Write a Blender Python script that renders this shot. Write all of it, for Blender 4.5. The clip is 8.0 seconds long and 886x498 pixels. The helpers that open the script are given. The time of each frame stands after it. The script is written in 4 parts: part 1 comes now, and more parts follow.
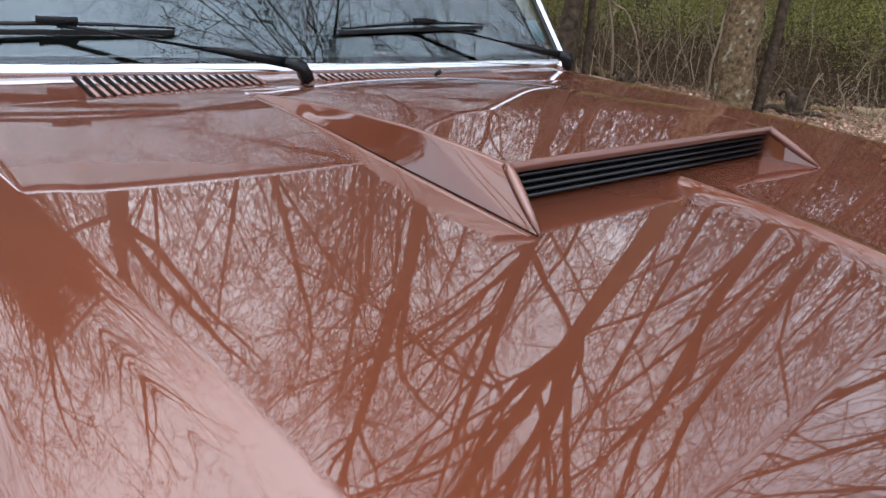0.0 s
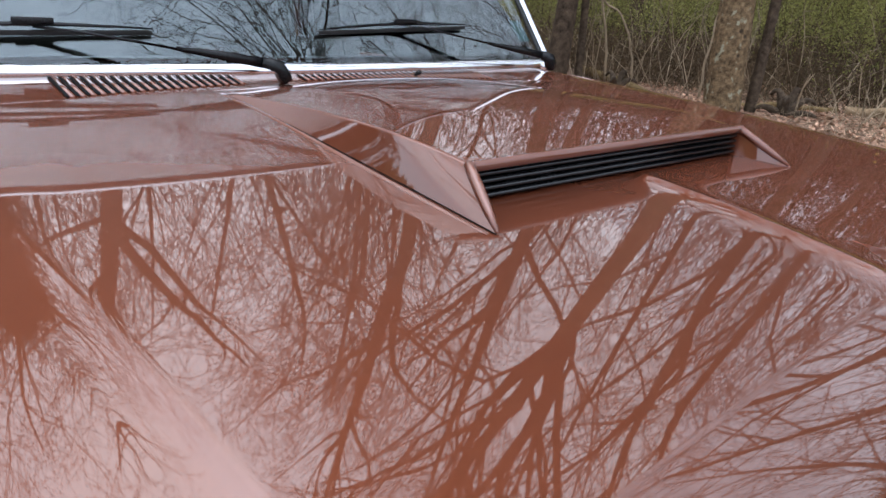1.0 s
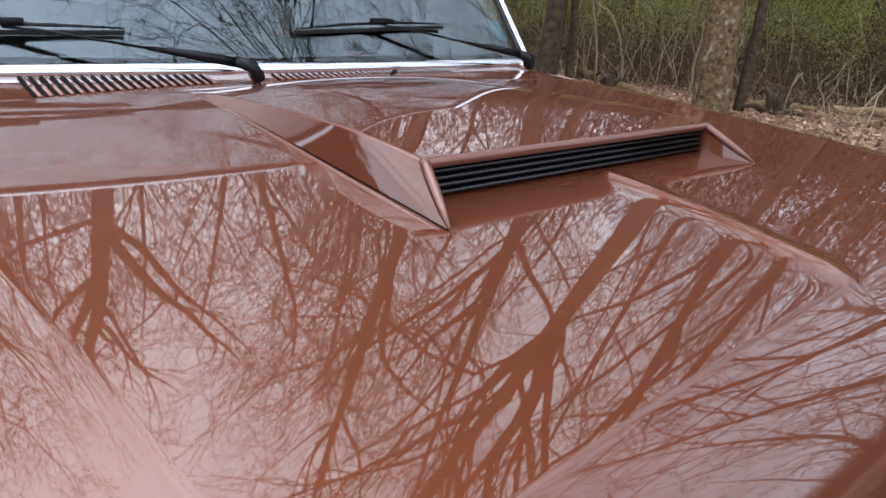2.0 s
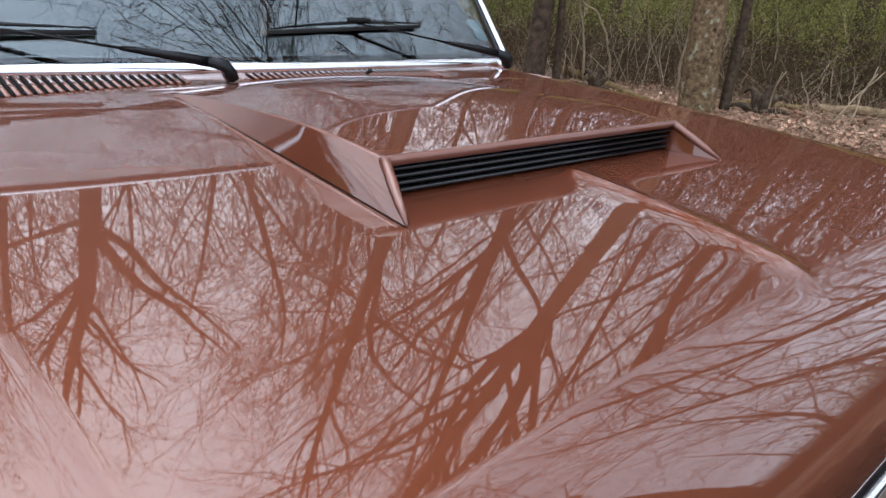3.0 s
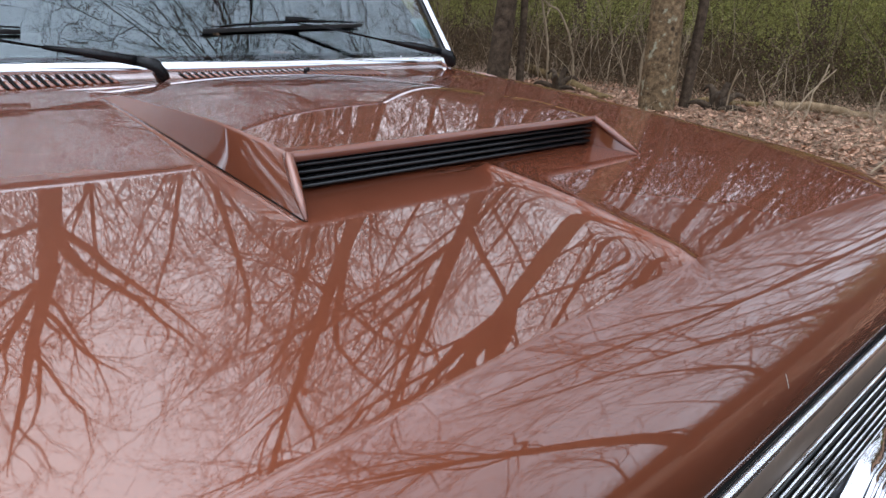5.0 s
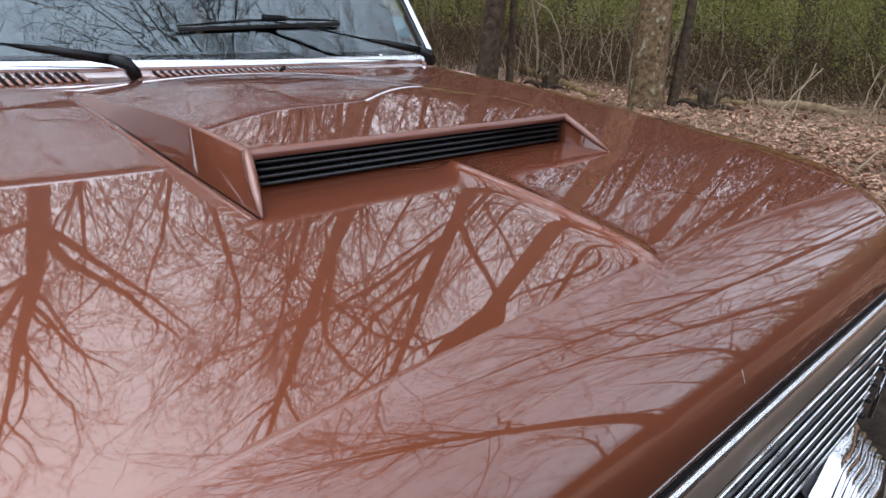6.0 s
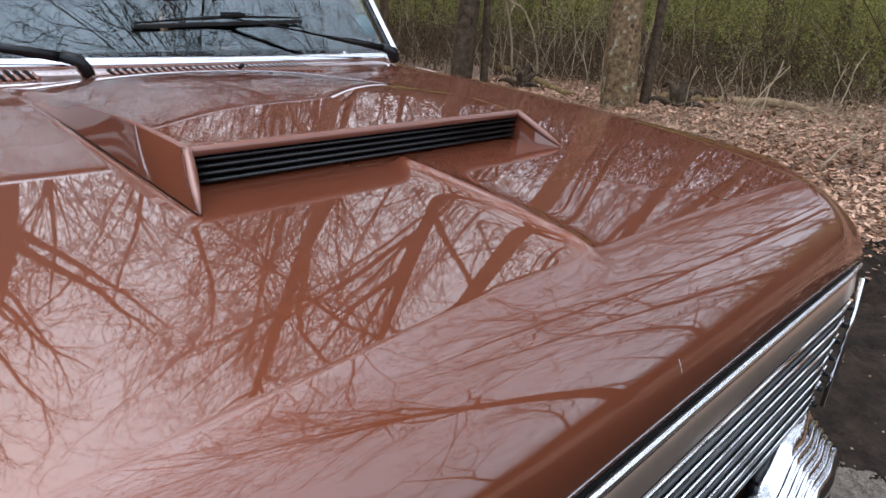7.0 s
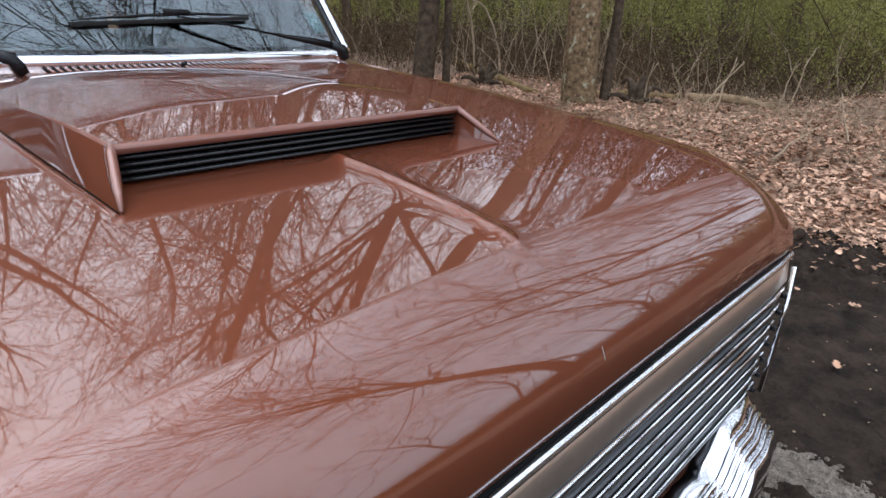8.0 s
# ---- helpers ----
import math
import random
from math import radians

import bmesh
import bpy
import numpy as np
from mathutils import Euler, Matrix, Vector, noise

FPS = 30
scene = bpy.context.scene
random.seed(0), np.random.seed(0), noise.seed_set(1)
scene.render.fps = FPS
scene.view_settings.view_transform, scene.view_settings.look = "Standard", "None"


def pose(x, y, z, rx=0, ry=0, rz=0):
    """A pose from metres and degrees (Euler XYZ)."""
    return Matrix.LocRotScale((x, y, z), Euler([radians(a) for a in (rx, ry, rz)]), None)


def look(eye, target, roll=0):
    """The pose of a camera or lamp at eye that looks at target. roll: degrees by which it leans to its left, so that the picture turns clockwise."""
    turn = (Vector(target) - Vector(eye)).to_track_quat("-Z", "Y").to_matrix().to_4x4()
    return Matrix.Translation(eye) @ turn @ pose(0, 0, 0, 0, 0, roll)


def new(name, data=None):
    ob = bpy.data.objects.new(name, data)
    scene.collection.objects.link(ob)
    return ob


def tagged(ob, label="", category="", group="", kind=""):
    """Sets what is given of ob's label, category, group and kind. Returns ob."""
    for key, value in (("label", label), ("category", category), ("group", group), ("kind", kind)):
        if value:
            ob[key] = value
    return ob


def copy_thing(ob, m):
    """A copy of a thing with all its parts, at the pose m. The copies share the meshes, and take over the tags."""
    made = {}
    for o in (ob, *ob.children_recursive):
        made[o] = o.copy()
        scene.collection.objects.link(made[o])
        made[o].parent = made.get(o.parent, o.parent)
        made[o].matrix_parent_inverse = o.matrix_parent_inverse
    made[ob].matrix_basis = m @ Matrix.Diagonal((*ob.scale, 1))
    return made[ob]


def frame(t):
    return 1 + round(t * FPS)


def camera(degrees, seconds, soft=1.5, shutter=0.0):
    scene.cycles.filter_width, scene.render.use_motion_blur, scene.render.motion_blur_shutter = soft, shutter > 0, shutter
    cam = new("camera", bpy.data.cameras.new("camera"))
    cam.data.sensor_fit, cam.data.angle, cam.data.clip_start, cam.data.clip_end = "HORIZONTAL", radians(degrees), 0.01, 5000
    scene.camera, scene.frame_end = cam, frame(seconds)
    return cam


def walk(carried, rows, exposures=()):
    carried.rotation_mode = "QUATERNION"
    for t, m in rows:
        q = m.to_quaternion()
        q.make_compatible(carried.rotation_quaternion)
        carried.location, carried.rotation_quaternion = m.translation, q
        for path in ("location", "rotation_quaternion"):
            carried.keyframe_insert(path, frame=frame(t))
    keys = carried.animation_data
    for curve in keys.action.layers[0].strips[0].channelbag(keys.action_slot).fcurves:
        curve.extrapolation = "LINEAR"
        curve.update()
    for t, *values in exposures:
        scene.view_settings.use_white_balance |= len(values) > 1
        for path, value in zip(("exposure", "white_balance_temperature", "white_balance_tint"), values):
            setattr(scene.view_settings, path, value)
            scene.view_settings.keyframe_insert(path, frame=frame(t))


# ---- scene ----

cam = camera(69.15, 8.0)
# seconds, eye x, y, z, then yaw (left positive), pitch (up positive), lean to the left, in degrees
PATH = [
    (0.0, -0.8410, -0.0234, 1.1708, -39.341, -19.960, 2.55),
    (0.5, -0.8245, -0.0396, 1.1724, -39.444, -19.880, 2.47),
    (1.0, -0.8130, -0.0541, 1.1722, -39.633, -19.900, 2.53),
    (1.5, -0.7972, -0.0724, 1.1714, -39.825, -19.869, 2.47),
    (3.0, -0.7570, -0.1186, 1.1714, -40.893, -19.823, 2.32),
    (3.5, -0.7466, -0.1329, 1.1724, -41.372, -19.803, 2.29),
    (4.0, -0.7321, -0.1500, 1.1734, -41.957, -19.789, 2.28),
    (4.5, -0.7186, -0.1693, 1.1722, -42.835, -19.760, 2.23),
    (6.0, -0.6751, -0.2148, 1.1709, -44.015, -19.780, 2.21),
    (6.5, -0.6609, -0.2310, 1.1698, -44.709, -19.829, 2.22),
    (7.0, -0.6473, -0.2507, 1.1700, -45.932, -19.836, 2.25),
    (7.5, -0.6354, -0.2725, 1.1726, -47.374, -19.879, 2.27),
    (8.0, -0.6211, -0.2946, 1.1710, -48.884, -19.915, 2.27),
]


def aim(x, y, z, yaw, pitch, lean):
    a, b = radians(yaw), radians(pitch)
    way = Vector((-math.sin(a) * math.cos(b), math.cos(a) * math.cos(b), math.sin(b)))
    eye = Vector((x, y, z))
    return look(eye, eye + way, lean)


walk(cam, [(t, aim(*row)) for t, *row in PATH])

# ---- light: a bright, thinly overcast spring sky ----
world = bpy.data.worlds.new("sky")
scene.world = world
world.use_nodes = True
wn, wl = world.node_tree.nodes, world.node_tree.links
wn.clear()
w_out = wn.new("ShaderNodeOutputWorld")
w_bg = wn.new("ShaderNodeBackground")
w_sky = wn.new("ShaderNodeTexSky")
w_sky.sky_type = "NISHITA"
w_sky.sun_disc = False
w_sky.sun_elevation = radians(54)
w_sky.sun_rotation = radians(10)
w_sky.dust_density = 3.0
w_mix = wn.new("ShaderNodeMix")
w_mix.data_type = "RGBA"
w_co = wn.new("ShaderNodeTexCoord")
w_noise = wn.new("ShaderNodeTexNoise")
w_noise.inputs["Scale"].default_value = 2.2
w_noise.inputs["Detail"].default_value = 6
w_ramp = wn.new("ShaderNodeMapRange")
w_ramp.inputs["From Min"].default_value = 0.35
w_ramp.inputs["From Max"].default_value = 0.7
w_ramp.inputs["To Min"].default_value = 0.70
w_ramp.inputs["To Max"].default_value = 0.92
wl.new(w_co.outputs["Generated"], w_noise.inputs["Vector"])
wl.new(w_noise.outputs["Fac"], w_ramp.inputs["Value"])
wl.new(w_ramp.outputs["Result"], w_mix.inputs["Factor"])
wl.new(w_sky.outputs["Color"], w_mix.inputs["A"])
# overcast: brighter towards the zenith
w_sep = wn.new("ShaderNodeSeparateXYZ")
wl.new(w_co.outputs["Generated"], w_sep.inputs["Vector"])
w_pos = wn.new("ShaderNodeMath")
w_pos.operation = "MAXIMUM"
w_pos.inputs[1].default_value = 0.0
wl.new(w_sep.outputs["Z"], w_pos.inputs[0])
w_pow = wn.new("ShaderNodeMath")
w_pow.operation = "POWER"
w_pow.inputs[1].default_value = 4.5
wl.new(w_pos.outputs["Value"], w_pow.inputs[0])
w_grad = wn.new("ShaderNodeMath")
w_grad.operation = "MULTIPLY_ADD"
w_grad.inputs[1].default_value = 1.6
w_grad.inputs[2].default_value = 1.18
wl.new(w_pow.outputs["Value"], w_grad.inputs[0])
w_cloud = wn.new("ShaderNodeVectorMath")
w_cloud.operation = "SCALE"
w_cloud.inputs[0].default_value = (18.1, 20.5, 24.4)
wl.new(w_grad.outputs["Value"], w_cloud.inputs["Scale"])
wl.new(w_cloud.outputs["Vector"], w_mix.inputs["B"])
wl.new(w_mix.outputs["Result"], w_bg.inputs["Color"])
w_bg.inputs["Strength"].default_value = 0.094
wl.new(w_bg.outputs["Background"], w_out.inputs["Surface"])

sun = bpy.data.lights.new("sun", "SUN")
sun.energy = 0.95
sun.angle = radians(95)
sun.color = (1.0, 0.94, 0.85)
sun_ob = new("sun", sun)
sun_ob.matrix_world = look((1.8, 10.2, 14.3), (0, 0, 0))
scene.view_settings.exposure = 0.0


# ---- materials ----
def material(name, colour, rough=0.6, metal=0.0, coat=0.0, scale=8.0, vary=0.25, bump=0.0, bump_scale=60.0,
             second=None, spec=0.5, coords="Object", per_object=0.0, island=0.0, detail=5.0):
    m = bpy.data.materials.new(name)
    m.use_nodes = True
    n, l = m.node_tree.nodes, m.node_tree.links
    b = n["Principled BSDF"]
    b.inputs["Roughness"].default_value = rough
    b.inputs["Metallic"].default_value = metal
    b.inputs["Coat Weight"].default_value = coat
    b.inputs["Coat Roughness"].default_value = 0.025
    b.inputs["Coat IOR"].default_value = 1.75
    b.inputs["Specular IOR Level"].default_value = spec
    tc = n.new("ShaderNodeTexCoord")
    noise_a = n.new("ShaderNodeTexNoise")
    noise_a.inputs["Scale"].default_value = scale
    noise_a.inputs["Detail"].default_value = detail
    noise_b = n.new("ShaderNodeTexNoise")
    noise_b.inputs["Scale"].default_value = scale * 7.3
    noise_b.inputs["Detail"].default_value = 3
    add = n.new("ShaderNodeMath")
    add.operation = "MULTIPLY_ADD"
    add.inputs[1].default_value = 0.5
    ramp = n.new("ShaderNodeValToRGB")
    c = Vector(colour)
    d = Vector(second) if second else c * (1 + vary)
    e = c * (1 - vary) if not second else c
    ramp.color_ramp.elements[0].color = (*e, 1)
    ramp.color_ramp.elements[1].color = (*d, 1)
    ramp.color_ramp.elements[0].position = 0.5
    ramp.color_ramp.elements[1].position = 1.0
    l.new(tc.outputs[coords], noise_a.inputs["Vector"])
    l.new(tc.outputs[coords], noise_b.inputs["Vector"])
    l.new(noise_b.outputs["Fac"], add.inputs[0])
    l.new(noise_a.outputs["Fac"], add.inputs[2])
    l.new(add.outputs["Value"], ramp.inputs["Fac"])
    last = ramp.outputs["Color"]
    if per_object or island:
        if island:
            info, sock = n.new("ShaderNodeNewGeometry"), "Random Per Island"
        else:
            info, sock = n.new("ShaderNodeObjectInfo"), "Random"
        hsv = n.new("ShaderNodeHueSaturation")
        mr = n.new("ShaderNodeMapRange")
        k = per_object or island
        mr.inputs["To Min"].default_value, mr.inputs["To Max"].default_value = 1 - k, 1 + k
        l.new(info.outputs[sock], mr.inputs["Value"])
        l.new(mr.outputs["Result"], hsv.inputs["Value"])
        l.new(last, hsv.inputs["Color"])
        last = hsv.outputs["Color"]
    l.new(last, b.inputs["Base Color"])
    if bump:
        noise_c = n.new("ShaderNodeTexNoise")
        noise_c.inputs["Scale"].default_value = bump_scale
        noise_c.inputs["Detail"].default_value = 6
        bp = n.new("ShaderNodeBump")
        bp.inputs["Strength"].default_value = bump
        bp.inputs["Distance"].default_value = 0.02
        l.new(tc.outputs[coords], noise_c.inputs["Vector"])
        l.new(noise_c.outputs["Fac"], bp.inputs["Height"])
        l.new(bp.outputs["Normal"], b.inputs["Normal"])
    return m


PAINT = material("brown_paint", (0.163, 0.0455, 0.0215), rough=0.55, metal=0.75, coat=1.0, scale=3.0, vary=0.06, spec=0.0)
CHROME = material("chrome", (0.78, 0.78, 0.80), rough=0.07, metal=1.0, scale=14, vary=0.05)
BRIGHT = material("bright_trim", (0.84, 0.84, 0.86), rough=0.20, metal=1.0, scale=14, vary=0.05)
SATIN = material("satin_trim", (0.70, 0.56, 0.45), rough=0.28, metal=0.88, scale=6, vary=0.12)
DULL = material("grey_bars", (0.11, 0.11, 0.115), rough=0.40, metal=1.0, scale=20, vary=0.15)
BLACK = material("black_plastic", (0.006, 0.006, 0.007), rough=0.26, spec=0.25, scale=30, vary=0.2)
SLAT = material("slat_plastic", (0.011, 0.011, 0.012), rough=0.22, spec=0.4, scale=30, vary=0.2)
RUBBER = material("black_rubber", (0.012, 0.012, 0.012), rough=0.6, scale=30, vary=0.3)
# near-black: paints the shade of gaps and openings; also seams and underbody
DARK = material("gap_shade_black", (0.004, 0.004, 0.004), rough=0.9, scale=10, vary=0.2, spec=0.1)
INTERIOR = material("dark_interior", (0.018, 0.016, 0.015), rough=0.8, scale=10, vary=0.2)
DIRT = material("wet_dirt", (0.007, 0.0048, 0.0036), rough=0.9, spec=0.12, scale=9.0, second=(0.037, 0.0245, 0.017), bump=1.0, bump_scale=34, detail=12)
BARK = material("grey_bark", (0.075, 0.056, 0.038), rough=0.9, scale=6, second=(0.24, 0.205, 0.16), bump=0.8, bump_scale=22, detail=8, spec=0.12)
BARK_D = material("dark_bark", (0.052, 0.033, 0.021), rough=0.9, scale=11, second=(0.145, 0.100, 0.068), bump=0.8, bump_scale=26, spec=0.12)
STRAW = material("dry_stems", (0.30, 0.225, 0.15), rough=0.8, scale=3, vary=0.3, island=0.35, spec=0.12)
LEAF_DRY = material("dry_leaves", (0.19, 0.088, 0.048), rough=0.8, scale=2.2, second=(0.56, 0.355, 0.245), island=0.58, spec=0.12)
LEAF_GREEN = material("young_leaves", (0.135, 0.132, 0.042), rough=0.6, scale=0.5, second=(0.44, 0.42, 0.135), island=0.45, spec=0.12)
# thin leaves let light through
fn, fl = LEAF_GREEN.node_tree.nodes, LEAF_GREEN.node_tree.links
f_tr = fn.new("ShaderNodeBsdfTranslucent")
f_mix = fn.new("ShaderNodeMixShader")
f_mix.inputs["Fac"].default_value = 0.45
fl.new(fn["Principled BSDF"].inputs["Base Color"].links[0].from_socket, f_tr.inputs["Color"])
fl.new(fn["Principled BSDF"].outputs["BSDF"], f_mix.inputs[1])
fl.new(f_tr.outputs["BSDF"], f_mix.inputs[2])
fl.new(f_mix.outputs["Shader"], fn["Material Output"].inputs["Surface"])
LITTER = material("leaf_litter", (0.12, 0.073, 0.048), rough=0.95, scale=24, second=(0.33, 0.22, 0.155), bump=1.0, bump_scale=18, detail=9, spec=0.12)

LICHEN = material("lichened_bark", (0.040, 0.024, 0.012), rough=0.9, scale=18, second=(0.27, 0.182, 0.102), bump=1.0, bump_scale=30, detail=8, spec=0.12)
ln, ll = LICHEN.node_tree.nodes, LICHEN.node_tree.links
l_tex = ln.new("ShaderNodeTexNoise")
l_tex.inputs["Scale"].default_value = 13.0
l_tex.inputs["Detail"].default_value = 5.0
l_map = ln.new("ShaderNodeMapRange")
l_map.inputs["From Min"].default_value, l_map.inputs["From Max"].default_value = 0.60, 0.68
l_mix = ln.new("ShaderNodeMix")
l_mix.data_type = "RGBA"
l_mix.inputs["B"].default_value = (0.30, 0.275, 0.19, 1)
l_b = ln["Principled BSDF"]
l_from = l_b.inputs["Base Color"].links[0].from_socket
ll.new(ln["Texture Coordinate"].outputs["Object"], l_tex.inputs["Vector"])
ll.new(l_tex.outputs["Fac"], l_map.inputs["Value"])
ll.new(l_map.outputs["Result"], l_mix.inputs["Factor"])
ll.new(l_from, l_mix.inputs["A"])
ll.new(l_mix.outputs["Result"], l_b.inputs["Base Color"])
l_knot = ln.new("ShaderNodeTexVoronoi")
l_knot.inputs["Scale"].default_value = 7.0
l_kmap = ln.new("ShaderNodeMapRange")
l_kmap.inputs["From Min"].default_value, l_kmap.inputs["From Max"].default_value = 0.10, 0.22
l_kmap.inputs["To Min"].default_value, l_kmap.inputs["To Max"].default_value = 0.85, 0.0
l_dark = ln.new("ShaderNodeMix")
l_dark.data_type = "RGBA"
l_dark.inputs["B"].default_value = (0.028, 0.020, 0.014, 1)
ll.new(ln["Texture Coordinate"].outputs["Object"], l_knot.inputs["Vector"])
ll.new(l_knot.outputs["Distance"], l_kmap.inputs["Value"])
ll.new(l_kmap.outputs["Result"], l_dark.inputs["Factor"])
ll.new(l_mix.outputs["Result"], l_dark.inputs["A"])
ll.new(l_dark.outputs["Result"], l_b.inputs["Base Color"])
STEMS = material("brown_brush", (0.046, 0.029, 0.016), rough=0.9, scale=1.2, second=(0.155, 0.104, 0.060), island=0.45, spec=0.12)
NEEDLES = material("pine_needles", (0.016, 0.030, 0.010), rough=0.7, scale=2, second=(0.035, 0.055, 0.02), island=0.4, spec=0.12)
BARK_T = material("brown_bark", (0.026, 0.018, 0.012), rough=0.9, scale=14, second=(0.115, 0.080, 0.054), bump=1.0, bump_scale=30, detail=8, spec=0.12)
BARK_K = material("blackish_bark", (0.012, 0.009, 0.007), rough=0.9, scale=14, second=(0.045, 0.034, 0.026), spec=0.1)
MOSS = material("mossy_wood", (0.085, 0.055, 0.024), rough=0.95, scale=6, second=(0.26, 0.175, 0.08), bump=1.0, bump_scale=25, spec=0.12)
LOG = material("barkless_log", (0.12, 0.075, 0.040), rough=0.9, scale=9, second=(0.36, 0.25, 0.15), bump=0.8, bump_scale=24, spec=0.12)
WOODS = material("deep_woods", (0.055, 0.056, 0.033), rough=1.0, scale=0.35, second=(0.23, 0.225, 0.11), spec=0.0, detail=10)
CHIP = material("bare_primer", (0.33, 0.29, 0.26), rough=0.7, scale=90, vary=0.2)
TINT = material("dark_side_glass", (0.006, 0.007, 0.008), rough=0.06, scale=4, vary=0.2)
STICKER = material("teal_sticker", (0.006, 0.055, 0.07), rough=0.5, scale=60, second=(0.06, 0.14, 0.15))
GRAVEL = material("grey_gravel", (0.10, 0.082, 0.066), rough=0.9, scale=30, second=(0.28, 0.235, 0.195), bump=1.0, bump_scale=80, spec=0.12)
GLASS = bpy.data.materials.new("windshield_glass")
GLASS.use_nodes = True
gn = GLASS.node_tree.nodes["Principled BSDF"]
gn.inputs["Transmission Weight"].default_value = 1.0
gn.inputs["Roughness"].default_value = 0.0
gn.inputs["Specular Tint"].default_value = (0.88, 0.96, 1.0, 1)
gn.inputs["IOR"].default_value = 1.62
gn.inputs["Base Color"].default_value = (0.86, 0.93, 0.92, 1)


# ---- mesh helpers ----
def mesh_of(name, verts, faces, mat, smooth=True):
    me = bpy.data.meshes.new(name)
    me.from_pydata([tuple(v) for v in verts], [], [tuple(int(i) for i in f) for f in faces])
    me.materials.append(mat)
    if smooth:
        me.polygons.foreach_set("use_smooth", [True] * len(me.polygons))
    me.update()
    return me


def part(name, me, parent=None, label="", at=None):
    ob = new(name, me)
    if parent:
        ob.parent = parent
    if at is not None:
        ob.matrix_local = at
    if label:
        tagged(ob, label)
    return ob


def thing(name, label, category, group="", kind="", me=None):
    return tagged(new(name, me), label, category, group, kind)


def grid_mesh(name, X, Y, Z, mat, smooth=True, flip=False):
    """X, Y, Z: arrays (rows, columns)."""
    r, c = X.shape
    verts = np.stack([X.ravel(), Y.ravel(), Z.ravel()], 1)
    i = np.arange(r * c).reshape(r, c)
    q = np.stack([i[:-1, :-1], i[:-1, 1:], i[1:, 1:], i[1:, :-1]], -1).reshape(-1, 4)
    if flip:
        q = q[:, ::-1]
    return mesh_of(name, verts.tolist(), q.tolist(), mat, smooth)


def box_mesh(name, size, mat, bevel=0.0, at=(0, 0, 0), segments=2):
    bm = bmesh.new()
    bmesh.ops.create_cube(bm, size=1.0, matrix=Matrix.Translation(at) @ Matrix.Diagonal((*size, 1)))
    if bevel:
        bmesh.ops.bevel(bm, geom=bm.edges[:], offset=bevel, segments=segments, affect="EDGES", profile=0.6)
    me = bpy.data.meshes.new(name)
    bm.to_mesh(me)
    bm.free()
    me.materials.append(mat)
    me.polygons.foreach_set("use_smooth", [bevel > 0] * len(me.polygons))
    return me


def sweep(name, path, section, mat, up=(0, 0, 1), closed=True, caps=True, smooth=True, scales=None):
    """A section (list of (side, up) pairs) swept along a path of points."""
    path = [Vector(p) for p in path]
    verts, faces, n = [], [], len(section)
    for i, p in enumerate(path):
        t = (path[min(i + 1, len(path) - 1)] - path[max(i - 1, 0)]).normalized()
        side = t.cross(Vector(up)).normalized()
        u = side.cross(t).normalized()
        k = scales[i] if scales else 1.0
        verts += [p + side * (a * k) + u * (b * k) for a, b in section]
    for i in range(len(path) - 1):
        for j in range(n if closed else n - 1):
            k = (j + 1) % n
            faces.append((i * n + j, i * n + k, (i + 1) * n + k, (i + 1) * n + j))
    if caps and closed:
        faces.append(tuple(range(n - 1, -1, -1)))
        faces.append(tuple(range((len(path) - 1) * n, len(path) * n)))
    return mesh_of(name, verts, faces, mat, smooth)


def ring(r, n=8, sx=1.0, sy=1.0):
    return [(r * sx * math.cos(2 * math.pi * i / n), r * sy * math.sin(2 * math.pi * i / n)) for i in range(n)]


def tubes(name, segs, mat, sides=4):
    """segs: array (n, 8): start, end, radius at start and end. One mesh."""
    s = np.asarray(segs, float)
    a, b, ra, rb = s[:, :3], s[:, 3:6], s[:, 6:7], s[:, 7:8]
    d = b - a
    d /= np.maximum(np.linalg.norm(d, axis=1, keepdims=True), 1e-9)
    ref = np.where(np.abs(d[:, 2:3]) < 0.9, np.array([[0, 0, 1.0]]), np.array([[1.0, 0, 0]]))
    u = np.cross(d, ref)
    u /= np.linalg.norm(u, axis=1, keepdims=True)
    v = np.cross(d, u)
    n = len(s)
    vs = np.zeros((n, 2 * sides, 3))
    for k in range(sides):
        c, sn = math.cos(2 * math.pi * k / sides), math.sin(2 * math.pi * k / sides)
        o = u * c + v * sn
        vs[:, k] = a + o * ra
        vs[:, sides + k] = b + o * rb
    base = (np.arange(n) * 2 * sides)[:, None]
    fs = np.concatenate([base + np.array([[k, (k + 1) % sides, sides + (k + 1) % sides, sides + k]]) for k in range(sides)])
    return bulk(name, vs.reshape(-1, 3), fs, mat)


def bulk(name, verts, quads, mat, smooth=True):
    me = bpy.data.meshes.new(name)
    me.vertices.add(len(verts))
    me.vertices.foreach_set("co", np.asarray(verts, np.float32).ravel())
    k = quads.shape[1]
    me.loops.add(quads.size)
    me.loops.foreach_set("vertex_index", quads.astype(np.int32).ravel())
    me.polygons.add(len(quads))
    me.polygons.foreach_set("loop_start", np.arange(0, quads.size, k, dtype=np.int32))
    me.polygons.foreach_set("use_smooth", [smooth] * len(quads))
    me.materials.append(mat)
    me.update(calc_edges=True)
    return me


def smooth01(a, b, x):
    t = np.clip((x - a) / (b - a), 0, 1)
    return t * t * (3 - 2 * t)


